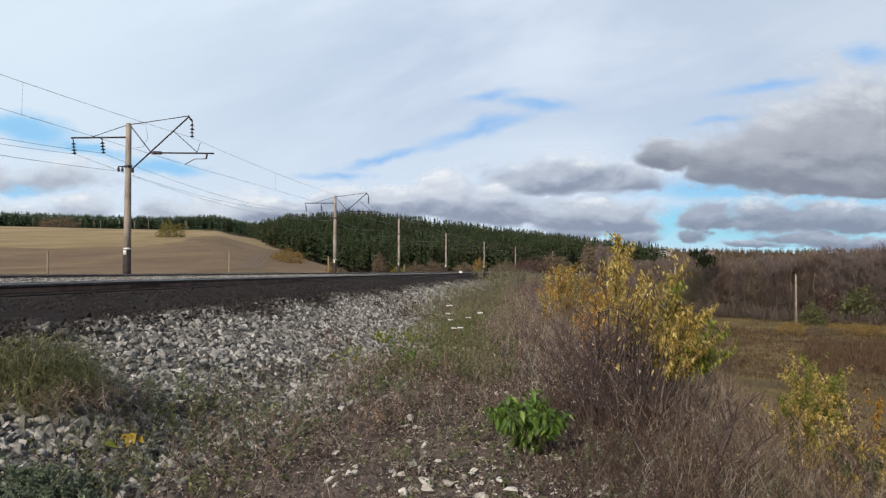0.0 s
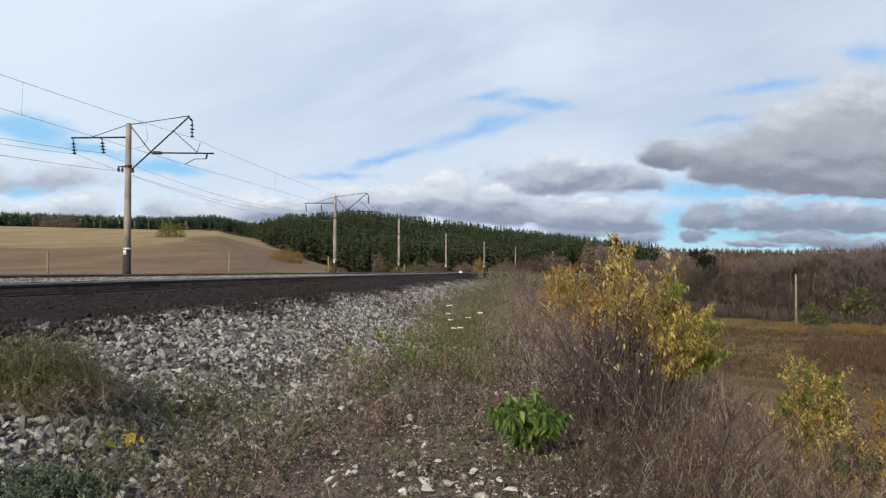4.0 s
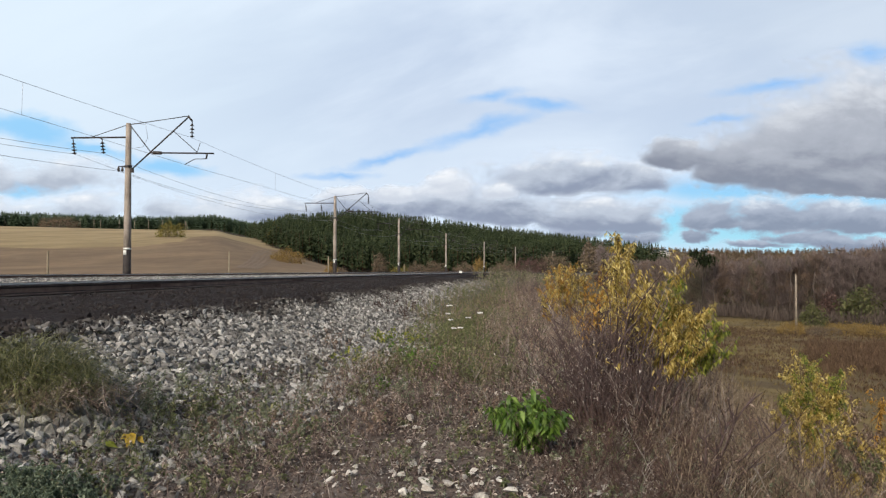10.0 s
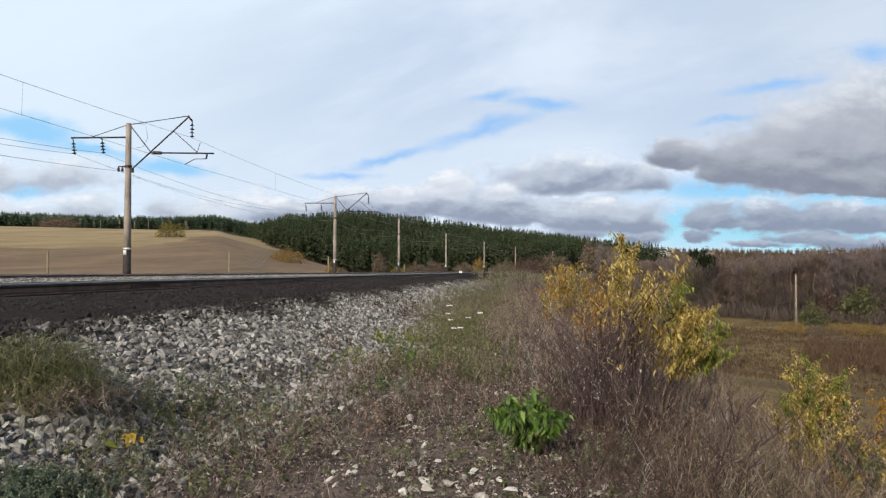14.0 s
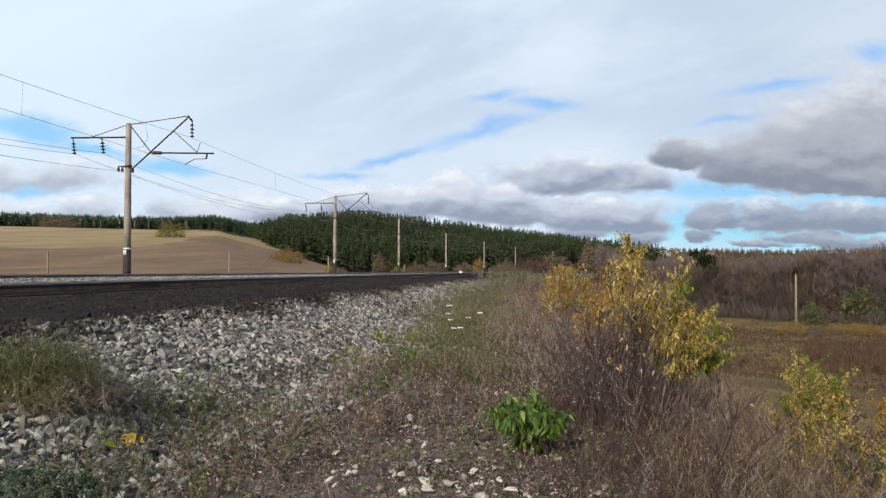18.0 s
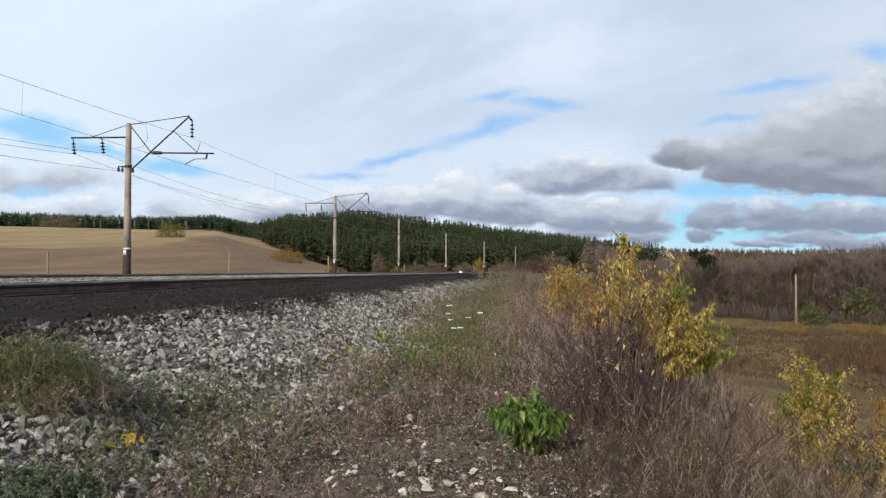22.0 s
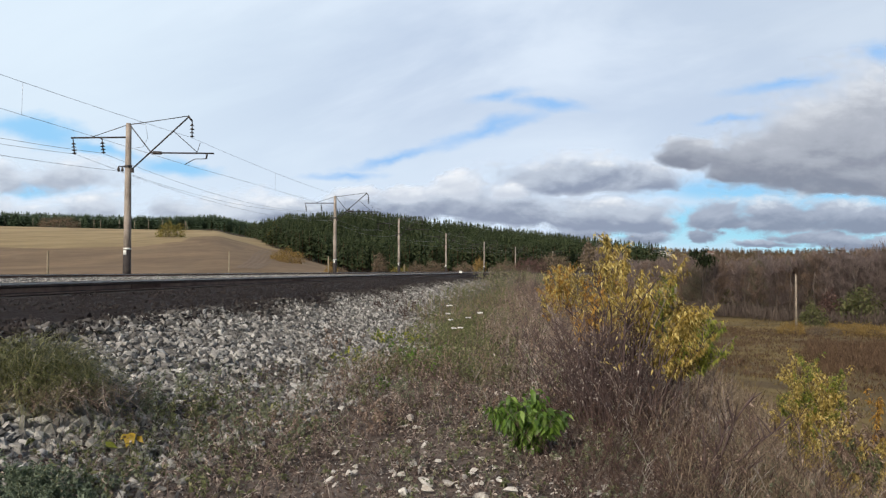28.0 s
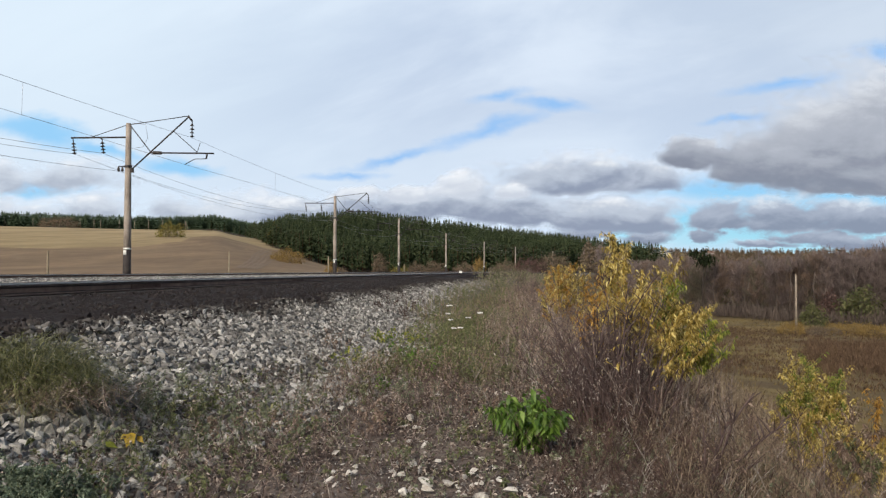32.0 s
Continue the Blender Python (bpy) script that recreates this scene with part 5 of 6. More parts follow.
    forbs(s4, l4, zone(rng, 80, (3.8, 6.2), (5.4, 6.6), 1.0, 0.7, 29), 0.18, rng, 7, 26, 0.032, 0.5, 0.003)
    lay(s4, zone(rng, 5000, (3.0, 9.5), (5.2, 9.4), 1.0, 0.7, 16), (0.03, 0.16), (0.6, 2.6), (0.002, 0.004))
    pale = Geo()
    lay(pale, zone(rng, 2600, (3.0, 8.5), (5.5, 9.6), 0.9, 0.7, 56), (0.03, 0.08), (1.5, 4.5), (0.002, 0.004))
    stuff("bleached_stalks", "bleached broken stalks lying across the path", pale, "bleached")
    stuff("path_grey_weeds", "grey-green leaves of small weeds on the path", gg, "grey_green")
    stuff("path_grass", "thin trampled grass between the stones of the path", g, "green_grass", "grass")
    stuff("path_weed_leaves", "low green weeds on the stony path", l4, "weed_green")
    stuff("path_stalks", "thin dry stalks lying on the stony path", s4, "dry_stalks")
    stuff("path_dry_leaves", "small withered weeds on the stony path", l5, "dry_stalks")
    p = np.concatenate([zone(rng, 9000, (-6, 10), (5.4, 9.6), 0.75, 0.6, 17), zone(rng, 20000, (3.2, 9.5), (5.3, 9.4), 0.9, 0.3, 47)])
    w = rng.uniform(0, 2 * np.pi, len(p))
    ln = 0.01 + 0.04 * rng.uniform(0, 1, len(p)) ** 1.6
    g = leaves(Geo(), p + [0, 0, 0.016], np.stack([np.cos(w), np.sin(w), rng.normal(0.15, 0.3, len(p))], 1), rng.normal(0, 0.4, (len(p), 3)) + [0, 0, 1], ln, ln * 0.6, 0.25, 0.05)
    stuff("leaf_litter", "brown and grey leaf litter strewn over the path", g, "litter", "litter")
    # tufts over the valley floor
    p = zone(rng, 15000, (10, 130), (16, 70), 0.8, 0.9, 0.15)
    p = p[np.hypot(p[:, 0], p[:, 1]) < 140]
    g = Geo()
    for k in range(5):
        blades(g, p + rng.normal(0, 0.16, p.shape) * [1, 1, 0], rng.uniform(0.12, 0.42, len(p)), rng.uniform(0.4, 1.6, len(p)), rng.uniform(0.02, 0.06, len(p)), rng)
    p = polar_places(rng, 1900, (19, 35), (60, 120))
    s = Geo()
    for k in range(10):
        blades(s, p + rng.normal(0, 0.4, p.shape) * [1, 1, 0], rng.uniform(0.15, 0.5, len(p)), rng.uniform(0.5, 1.6, len(p)), rng.uniform(0.03, 0.08, len(p)), rng)
    p = polar_places(rng, 1300, (26.3, 35), (70, 97))
    for k in range(8):
        blades(s, p + rng.normal(0, 0.4, p.shape) * [1, 1, 0], rng.uniform(0.4, 1.0, len(p)), rng.uniform(0.2, 0.9, len(p)), rng.uniform(0.03, 0.07, len(p)), rng)
    stuff("valley_scrub", "reddish-brown scrub across the valley floor", s, "scrub", "scrub")
    stuff("valley_tussocks", "brown and ochre tussocks on the valley floor", g, "valley_grass", "grass")


M["scrub"] = leafy("reddish_scrub", (srgb(86, 69, 57), srgb(102, 83, 67), srgb(120, 101, 79)), 0.95, 0.05, 0.2)
M["valley_grass"] = leafy("valley_grass", (srgb(96, 82, 61), srgb(119, 104, 72), srgb(142, 126, 86)), 0.95, 0.05, 0.2)
build_weeds()


def build_plants():
    """Single plants by the path that stand out."""
    rng = np.random.default_rng(15)
    # the big tussock on the ballast
    x, y = -2.72, 4.9
    z = float(land(x, y))
    ob = thing("grass_tussock", "large arching olive-green grass tussock growing out of the ballast", "grass", pose(x, y, z))
    part("grass_tuft", tangle(Geo(), rng, 3600, (-0.14, 0.08), (0.5, 0.4), 0.40, (0.2, 0.5)), M["clump_grass"], ob)
    part("dead_skirt", tangle(Geo(), rng, 650, (0.1, -0.1), (0.55, 0.36), 0.12, (0.15, 0.35)), M["rust_weeds"], ob, "dark dead blades under the tussock")
    stalk, leaf = Geo(), Geo()
    forbs(stalk, leaf, rng.normal(0, 0.2, (60, 3)) * [1.2, 0.5, 0] + [0.2, -0.25, -0.05], 0.17, rng, 8, 14, 0.022, 0.7, 0.003)
    part("dead_growth", stalk, M["dry_stalks"], ob, "dead brown stalks round the tussock")
    part("withered_foliage", leaf, M["dry_stalks"], ob)
    # grey-green wormwood in the corner
    for dx, dy, s in ((-1.98, 3.70, 0.7), (-1.84, 3.6, 0.6), (-2.12, 3.72, 0.7), (-1.94, 3.82, 0.55), (-2.06, 3.5, 0.7)):
        ob = thing("wormwood", "low feathery grey-green wormwood plant among the stones", "plant", pose(dx, dy, float(land(dx, dy))), group="wormwood plants")
        stalk, leaf = Geo(), Geo()
        forbs(stalk, leaf, rng.normal(0, 0.075, (44, 3)) * [1, 1, 0], 0.19 * s, rng, 8, 60, 0.02, 0.6, 0.004)
        stem = part("stem_tangle", stalk, M["weed_green"], ob)
        part("foliage", leaf, M["wormwood"], ob)
        MOVERS.append((ob, (dx, dy, float(land(dx, dy))), 0.5, rng.uniform(0, 0.5), 0.3))
    # a plant with a yellow leaf
    x, y = -1.93, 4.55
    ob = thing("yellow_leaf_plant", "small weed with one large bright yellow leaf", "plant", pose(x, y, float(land(x, y))))
    part("stalk", tube(Geo(), [(0, 0, 0), (0.01, 0, 0.08), (0.02, 0, 0.16)], [0.004, 0.003, 0.002], 5), M["brown_stem"], ob)
    g = leaves(Geo(), [(0.02, 0, 0.16), (0.02, 0, 0.16), (0.0, 0, 0.15), (0.05, 0.02, 0.13)], [(-0.15, -0.4, -0.9), (0.45, -0.5, -0.75), (-0.7, -0.4, -0.45), (0.8, -0.3, -0.5)], np.array([[0, -1, 0.4]] * 4), np.array([0.085, 0.075, 0.05, 0.06]), np.array([0.065, 0.055, 0.035, 0.04]), 0.15, 0.1)
    part("yellow_leaf", g, M["bright_yellow"], ob, "bright yellow drooping leaf", False)
    part("green_blade", leaves(Geo(), [(-0.06, 0.02, 0.06), (-0.08, 0.05, 0.05), (0.0, 0.05, 0.05)], [(-0.9, -0.15, 0.35), (-0.6, -0.3, 0.6), (0.3, -0.2, 0.8)], np.array([[0, -1, 0.6]] * 3), np.array([0.2, 0.13, 0.12]), np.array([0.035, 0.03, 0.03]), 0.12, 0.2), M["lime_leaves"], ob, "broad lime-green blade", False)
    MOVERS.append((ob, (x, y, float(land(x, y))), 0.4, 0.2, 0.2))
    # low leafy weeds that stand out on stones and path
    for x, y, h, w, mat, n in ((-0.62, 7.6, 0.22, 0.16, "green_leaves", 60), (-1.0, 7.3, 0.4, 0.2, "rust_weeds", 90), (-0.75, 7.0, 0.28, 0.3, "weed_green", 120), (-1.85, 5.4, 0.28, 0.35, "weed_green", 200), (-2.08, 5.3, 0.3, 0.3, "grey_green", 240), (-1.5, 5.2, 0.2, 0.3, "rust_weeds", 120),
                                (-0.3, 6.9, 0.35, 0.4, "grey_green", 160), (-1.65, 4.75, 0.14, 0.22, "weed_green", 60), (0.2, 5.6, 0.12, 0.3, "weed_green", 110), (0.9, 4.9, 0.16, 0.4, "grey_green", 120), (-0.25, 8.6, 0.4, 0.35, "green_leaves", 130),
                                (0.05, 9.2, 0.36, 0.35, "weed_green", 150), (-1.1, 16.8, 0.42, 0.8, "dark_twig", 420), (-0.85, 15.6, 0.36, 0.6, "dark_twig", 300), (-1.05, 12.0, 0.26, 0.16, "lime_leaves", 90), (-0.55, 12.2, 0.3, 0.4, "lime_leaves", 110), (-1.4, 10.1, 0.34, 0.4, "rust_weeds", 160), (-1.2, 9.6, 0.2, 0.4, "lime_leaves", 60), (1.25, 5.1, 0.2, 0.5, "weed_green", 120), (-2.0, 4.6, 0.12, 0.2, "weed_green", 60), (-1.1, 5.6, 0.22, 0.4, "rust_weeds", 160),
                                (-0.5, 5.9, 0.2, 0.5, "rust_weeds", 200), (0.3, 6.6, 0.28, 0.6, "rust_weeds", 220), (0.75, 6.4, 0.35, 0.5, "rust_weeds", 200), (-0.2, 7.7, 0.35, 0.5, "rust_weeds", 160), (0.4, 7.8, 0.45, 0.5, "weed_green", 170)):
        ob = thing("weed", {"green_leaves": "fresh green broad-leaved weed beside the ballast", "rust_weeds": "withered rust-brown weed on the path", "weed_green": "dull green bushy weed on the path", "grey_green": "grey-green feathery weed on the path", "lime_leaves": "lime-green leafy weed growing out of the ballast", "dark_twig": "dark dead weed clump on the ballast slope"}[mat], "plant", pose(x, y, float(land(x, y))), group="single weeds")
        stalk, leaf = Geo(), Geo()
        forbs(stalk, leaf, rng.normal(0, w * 0.35, (12, 3)) * [1, 1, 0], h, rng, 6, max(4, n // 6) if mat in ("green_leaves", "lime_leaves") else n // 3, 0.05 if mat in ("green_leaves", "lime_leaves") else 0.022, 0.4, 0.003)
        tagged(part("stem_tangle", stalk, M["dry_stalks"], ob), kind="stuff")
        part("foliage", leaf, M[mat], ob)
    # white umbels
    for k in range(7):
        x, y = 0.28 + rng.uniform(-0.25, 0.25), 10.2 + rng.uniform(-1.0, 1.2)
        z = float(land(x, y))
        h = rng.uniform(0.4, 0.75)
        ob = thing("umbel_flower", "thin stalk with a flat white flower head", "flower", pose(x, y, z), group="white umbel flowers")
        part("stalk", tube(Geo(), [(0, 0, 0), (0.02, 0, h * 0.6), (0.03, 0, h)], [0.004, 0.003, 0.002], 4), M["weed_green"], ob)
        a = rng.uniform(0, 6.3, 26)
        r = rng.uniform(0, 0.028, 26)
        g = leaves(Geo(), np.stack([0.03 + r * np.cos(a), r * np.sin(a), np.full(26, h)], 1), np.stack([np.cos(a), np.sin(a), rng.uniform(-0.2, 1.4, 26)], 1), np.array([[0, -1.0, 0.4]]), 0.024, 0.018)
        part("flower_head", g, M["white_paint"], ob, "flat white umbel")


def build_tall_weeds():
    rng = np.random.default_rng(52)
    for k in range(44):
        y = rng.uniform(5.2, 11.5)
        q = float(brown_edge(y)) + rng.uniform(-0.1, 2.2)
        x = float(rail_x(y)) + q
        z = float(land(x, y)) - 0.01
        h = rng.uniform(0.5, 0.85)
        ob = thing("tall_dry_weed", "tall branched dry brown weed standing above the grass", "weed", pose(x, y, z), group="tall dry weeds")
        stem, head = Geo(), Geo()
        tip = np.array([rng.normal(0.03, 0.08), rng.normal(0, 0.06), h])
        tube(stem, [(0, 0, 0), tip * 0.5 + [0.01, 0, 0], tip], [0.005, 0.004, 0.0015], 5)
        for j in range(12):
            t = rng.uniform(0.35, 0.97)
            w = rng.uniform(0, 6.3)
            p = tip * t
            e = p + np.array([np.cos(w) * 0.5, np.sin(w) * 0.5, rng.uniform(0.4, 1.0)]) * h * rng.uniform(0.1, 0.3)
            tube(stem, [p, (p + e) / 2, e], [0.0025, 0.002, 0.001], 3, False)
            m = 7
            at = p + (e - p) * rng.uniform(0.3, 1.0, (m, 1))
            leaves(head, at, rng.normal(size=(m, 3)), rng.normal(size=(m, 3)), rng.uniform(0.012, 0.035, m), 0.009)
        part("stem", stem, M["pale_stem" if k % 2 else "brown_stem"], ob)
        tagged(part("seed_head", head, M["rust_weeds" if k % 3 else "dry_grass"], ob, "", False), kind="stuff")
        MOVERS.append((ob, (x, y, z), 0.55, rng.uniform(0, 0.5), h))


build_tall_weeds()
M["bright_yellow"] = leafy("bright_yellow_leaf", (srgb(136, 112, 28), srgb(170, 144, 40), srgb(196, 174, 72)), 0.5, 0.3, 0.3)
build_plants()

# ---- far and middle distance ----
M["lime_far"] = leafy("far_lime_leaves", (srgb(104, 98, 56), srgb(130, 122, 68), srgb(158, 146, 86)), 0.8, 0.1, 0.3)
M["gold_far"] = leafy("far_golden_leaves", (srgb(122, 101, 62), srgb(146, 122, 74), srgb(170, 146, 94)), 0.8, 0.1, 0.3)
M["brown_far"] = leafy("far_brown_leaves", (srgb(100, 88, 74), srgb(124, 110, 92), srgb(148, 132, 112)), 0.8, 0.1, 0.3)
M["red_far"] = leafy("far_red_twigs", (srgb(88, 70, 66), srgb(108, 86, 80), srgb(126, 102, 94)), 0.8, 0.1, 0.3)
M["olive_far"] = leafy("far_olive_leaves", (srgb(84, 88, 60), srgb(104, 106, 72), srgb(126, 124, 86)), 0.8, 0.1, 0.3)
M["old_wood"] = grainy("weathered_pole_wood", srgb(116, 106, 94), srgb(160, 149, 134), 2, 30, 0.9)


def far_shrub(name, label, x, y, h, w, mat, seed, group="", depth=None, leaf=None):
    """A shrub seen from afar: a few stems and a ragged crown of many leaf clumps."""
    rng = np.random.default_rng(seed)
    ob = thing(name, label, "bush", pose(x, y, float(land(x, y)) - 0.05), group=group)
    wood = Geo()
    for k in range(max(9, int(w / h * 9))):
        a, r = rng.uniform(0, 6.3), rng.uniform(0, 0.42)
        tip = np.array([np.cos(a) * r * w, np.sin(a) * r * (depth or w), h * rng.uniform(0.6, 0.95) * (1 - 1.5 * r * r)])
        foot = tip * [0.4, 0.4, 0]
        tube(wood, [foot, (foot + tip) / 2, tip], [0.012 * h, 0.009 * h, 0.003 * h], 3, False)
    # clumps over a ragged dome
    n = int(620 + 620 * min(w / h, 4))
    d = unit(rng.normal(size=(n, 3)))
    d[:, 2] = np.abs(d[:, 2])
    lump = 1 + 0.22 * np.sin(d[:, 0] * 5 + seed) * np.cos(d[:, 1] * 4 + 2 * seed) + 0.12 * np.sin(d[:, 0] * 11 + d[:, 2] * 9)
    p = d * lump[:, None] * rng.uniform(0.45, 1.0, (n, 1)) ** 0.5 * [w / 2, (depth or w) / 2, h] + rng.normal(0, 0.03 * h, (n, 3))
    p[:, 2] = np.maximum(p[:, 2], 0.05 * h)
    ln = rng.uniform(0.5, 1.3, len(p)) * (leaf or 0.095 * h)
    part("woody_base", wood, M["grey_bark"], ob)
    part("crown", leaves(Geo(), p, rng.normal(size=(len(p), 3)), rng.normal(size=(len(p), 3)), ln, ln * 0.6), M[mat], ob, "", False)
    return ob


def ray_spot(a, d):
    """Place at a horizontal tangent a and depth d."""
    return a * d, d


FIELD_SHRUBS = [
        (-0.370, 255, 5.4, 10, "lime_far", "field_bush", "round olive-yellow bush alone on the straw field"),
        (-0.520, 540, 8, 30, "brown_far", "hedge", "olive-brown hedge of shrubs at the far edge of the field"),
        (-0.228, 400, 11, 5, "lime_far", "birch", "young yellow-green birch at the forest's corner"),
        (-0.236, 405, 8, 4, "lime_far", "birch", "young yellow-green birch at the forest's corner"),
        (-0.208, 180, 3.4, 7, "gold_far", "golden_bush", "low golden bush beside the forest track"),
        (-0.222, 185, 2.4, 5, "gold_far", "golden_bush", "low golden bush beside the forest track"),
        (-0.152, 110, 1.9, 2.2, "gold_far", "golden_bush", "small golden bush beside a catenary mast"),
        (-0.140, 118, 1.4, 2.5, "brown_far", "brown_bush", "small brown bush beside the railway"),
        (-0.086, 210, 5.4, 4.5, "brown_far", "brown_bush", "bare brown bush before the pine forest"),
        (-0.060, 190, 2.0, 5.0, "lime_far", "roadside_bush", "low yellow-green bush beside the railway"),
        (-0.036, 200, 3.0, 6.0, "brown_far", "brown_bush", "bare brown bush before the pine forest"),
        (-0.012, 220, 3.6, 7.0, "brown_far", "brown_bush", "bare brown bush before the pine forest"),
        (0.030, 230, 3.4, 9.0, "brown_far", "brown_bush", "bare brown bush before the pine forest"),
        (0.050, 225, 4.6, 4.0, "gold_far", "golden_bush", "golden bush before the pine forest")]
VALLEY_SHRUBS = [
        (0.085, 250, 4.0, 10.0, "brown_far", "brown_bush", "bare brown bush before the pine forest"),
        (0.118, 200, 4.0, 9.0, "red_far", "brown_bush", "leafless reddish bush before the pine forest"),
        (0.150, 210, 5.5, 10.0, "brown_far", "brown_bush", "leafless brown bush before the pine forest"),
        (0.200, 300, 12, 9.0, "brown_far", "brown_tree", "russet leaf tree standing before the pines"),
        (0.225, 250, 7, 12.0, "red_far", "brown_bush", "leafless reddish bush beyond the embankment"),
        (0.265, 270, 9, 16.0, "brown_far", "brown_tree", "russet leaf trees beyond the embankment"),
        (0.300, 240, 9, 14.0, "olive_far", "olive_tree", "dull olive leaf trees beyond the embankment"),
        (0.335, 190, 7, 10.0, "brown_far", "brown_tree", "brown leaf trees at the valley wood"),
        (0.470, 101, 1.5, 4.0, "gold_far", "golden_bush", "golden bush at the foot of a pole"),
        (0.478, 105, 1.6, 2.0, "gold_far", "golden_bush", "golden bush at the foot of a pole"),
        (0.500, 118, 3.8, 4.2, "olive_far", "lime_bush", "yellow-green bush before the bare wood"),
        (0.525, 125, 5.2, 4.5, "red_far", "red_bush", "dark red bare bush before the wood"),
        (0.565, 120, 6.0, 6.5, "olive_far", "olive_bush", "grey-olive bush before the bare wood"),
        (0.545, 100, 1.7, 6.0, "gold_far", "golden_bush", "low golden bush in the valley"),
        (0.585, 96, 1.9, 5.0, "gold_far", "golden_bush", "low golden bush in the valley"),
        (0.515, 99, 1.4, 5.0, "brown_far", "brown_bush", "low brown bush in the valley"),
        (0.390, 150, 5.5, 9.0, "olive_far", "olive_bush", "olive brush at the foot of the wood"),
        (0.430, 148, 5.0, 9.0, "brown_far", "brown_bush", "brown brush at the foot of the wood"),
        (0.350, 160, 6.0, 9.0, "red_far", "brown_bush", "reddish brush at the foot of the wood")]
for seed, (a, d, h, w, mat, name, label) in enumerate(FIELD_SHRUBS + VALLEY_SHRUBS):
    x, y = ray_spot(a, d)
    far_shrub(name, label, x, y, h, w, mat, 200 + seed)


def build_dark_pine():
    rng = np.random.default_rng(66)
    x, y = ray_spot(0.351, 143)
    ob = thing("dark_pine", "single dark spreading pine above the bare wood", "tree", pose(x, y, float(land(x, y))))
    part("trunk", tube(Geo(), [(0, 0, -0.3), (0.2, 0, 6), (0.3, 0, 12.5)], [0.16, 0.12, 0.05], 7), M["dark_bark"], ob)
    g = Geo()
    for k in range(11):
        c = np.array([rng.uniform(-1.6, 1.9), rng.uniform(-1.5, 1.5), rng.uniform(9.8, 13.2)])
        leaves(g, c + rng.normal(0, 0.45, (70, 3)) * [1.4, 1.2, 0.6], rng.normal(size=(70, 3)) * [1, 1, 0.5], np.array([[0, 0, 1.0]]), rng.uniform(0.5, 1.0, 70), 0.3)
    part("crown", g, M["dark_needles"], ob, "", False)


build_dark_pine()


def utility_pole(x, y, h, label, braced=False, r=0.12):
    ob = thing("utility_pole", label, "pole", pose(x, y, float(land(x, y)) - 0.2), group="utility poles")
    part("post", tube(Geo(), [(0, 0, 0), (0, 0, h * 0.5), (0, 0, h)], [r, r * 0.88, r * 0.7], 8), M["old_wood"], ob)
    if braced is None:
        return ob
    part("crossbar", tube(Geo(), [(-0.6, 0, h - 0.35), (0.6, 0, h - 0.35)], 0.045, 6), M["old_wood"], ob)
    for s in (-0.5, 0.5):
        part("insulator", tube(Geo(), [(s, 0, h - 0.32), (s, 0, h - 0.2), (s, 0, h - 0.1)], [0.03, 0.06, 0.03], 6), M["white_paint"], ob)
    if braced:
        part("brace", tube(Geo(), [(2.6, 0, 0), (0.1, 0, h * 0.85)], [r, r * 0.8], 6), M["old_wood"], ob)
    return ob


x, y = ray_spot(0.478, 104)
utility_pole(x, y, 8.2, "tall weathered pole standing alone in the valley", None, 0.17)
x, y = ray_spot(0.315, 128)
utility_pole(x, y, 9.3, "weathered pole at the edge of the valley wood", None, 0.17)
for k, a in enumerate((-0.596, -0.557, -0.523, -0.493, -0.474, -0.465, -0.440, -0.419, -0.400, -0.381, -0.350)):
    x, y = ray_spot(a, 640 - 6 * k)
    utility_pole(x, y, 8.0, "grey wooden pole of the line across the field", k in (0, 10), 0.22)


M["post_grey"] = grainy("grey_post", srgb(122, 112, 94), srgb(152, 142, 122), 2, 30, 0.9)


def fence_post(x, y, top):
    z = float(land(x, y)) - 0.2
    ob = thing("boundary_post", "slim pale concrete post beside the railway", "post", pose(x, y, z), group="boundary posts")
    part("post", box(Geo(), -0.07, -0.07, 0, 0.07, 0.07, top - z, 0.02), M["post_grey"], ob, "", False)
    part("cap", box(Geo(), -0.08, -0.08, top - z, 0.08, 0.08, top - z + 0.04, 0.02), M["post_grey"], ob, "", False)


for a, d, top in ((-0.536, 62, 2.95), (-0.290, 74, 3.2), (-0.1555, 82, 2.9), (-0.147, 90, 3.4), (-0.0526, 125, 2.4), (0.062, 160, 2.0)):
    x, y = ray_spot(a, d)
    fence_post(x, y, top)

# cart ruts down the fallow field
M["rut"] = grainy("rutted_earth", srgb(102, 84, 65), srgb(125, 105, 82), 0.6, 9, 0.95, 0.4, 0.03)


def cart_rut(points, width):
    """A worn strip of earth draped over the land."""
    p = np.array(points, float)
    t = np.linspace(0, len(p) - 1, 40)
    k = np.arange(len(p))
    x, y = np.interp(t, k, p[:, 0]), np.interp(t, k, p[:, 1])
    rows = []
    for s in (-0.5, 0, 0.5):
        xs = x + s * width * (1 + 0.3 * np.sin(t * 9))
        rows.append(np.stack([xs, y, land(xs, y) + (0.05 if s == 0 else 0.0) + 0.03], 1))
    v = np.stack(rows, 1).reshape(-1, 3)
    i = (np.arange(39)[:, None] * 3 + np.array([[0, 1]])).ravel()
    g = Geo().add(v, np.stack([i, i + 1, i + 4, i + 3], 1))
    thing("cart_rut", "dark worn cart rut running down the fallow field", "track", None, g, M["rut"], "cart ruts", "structure")


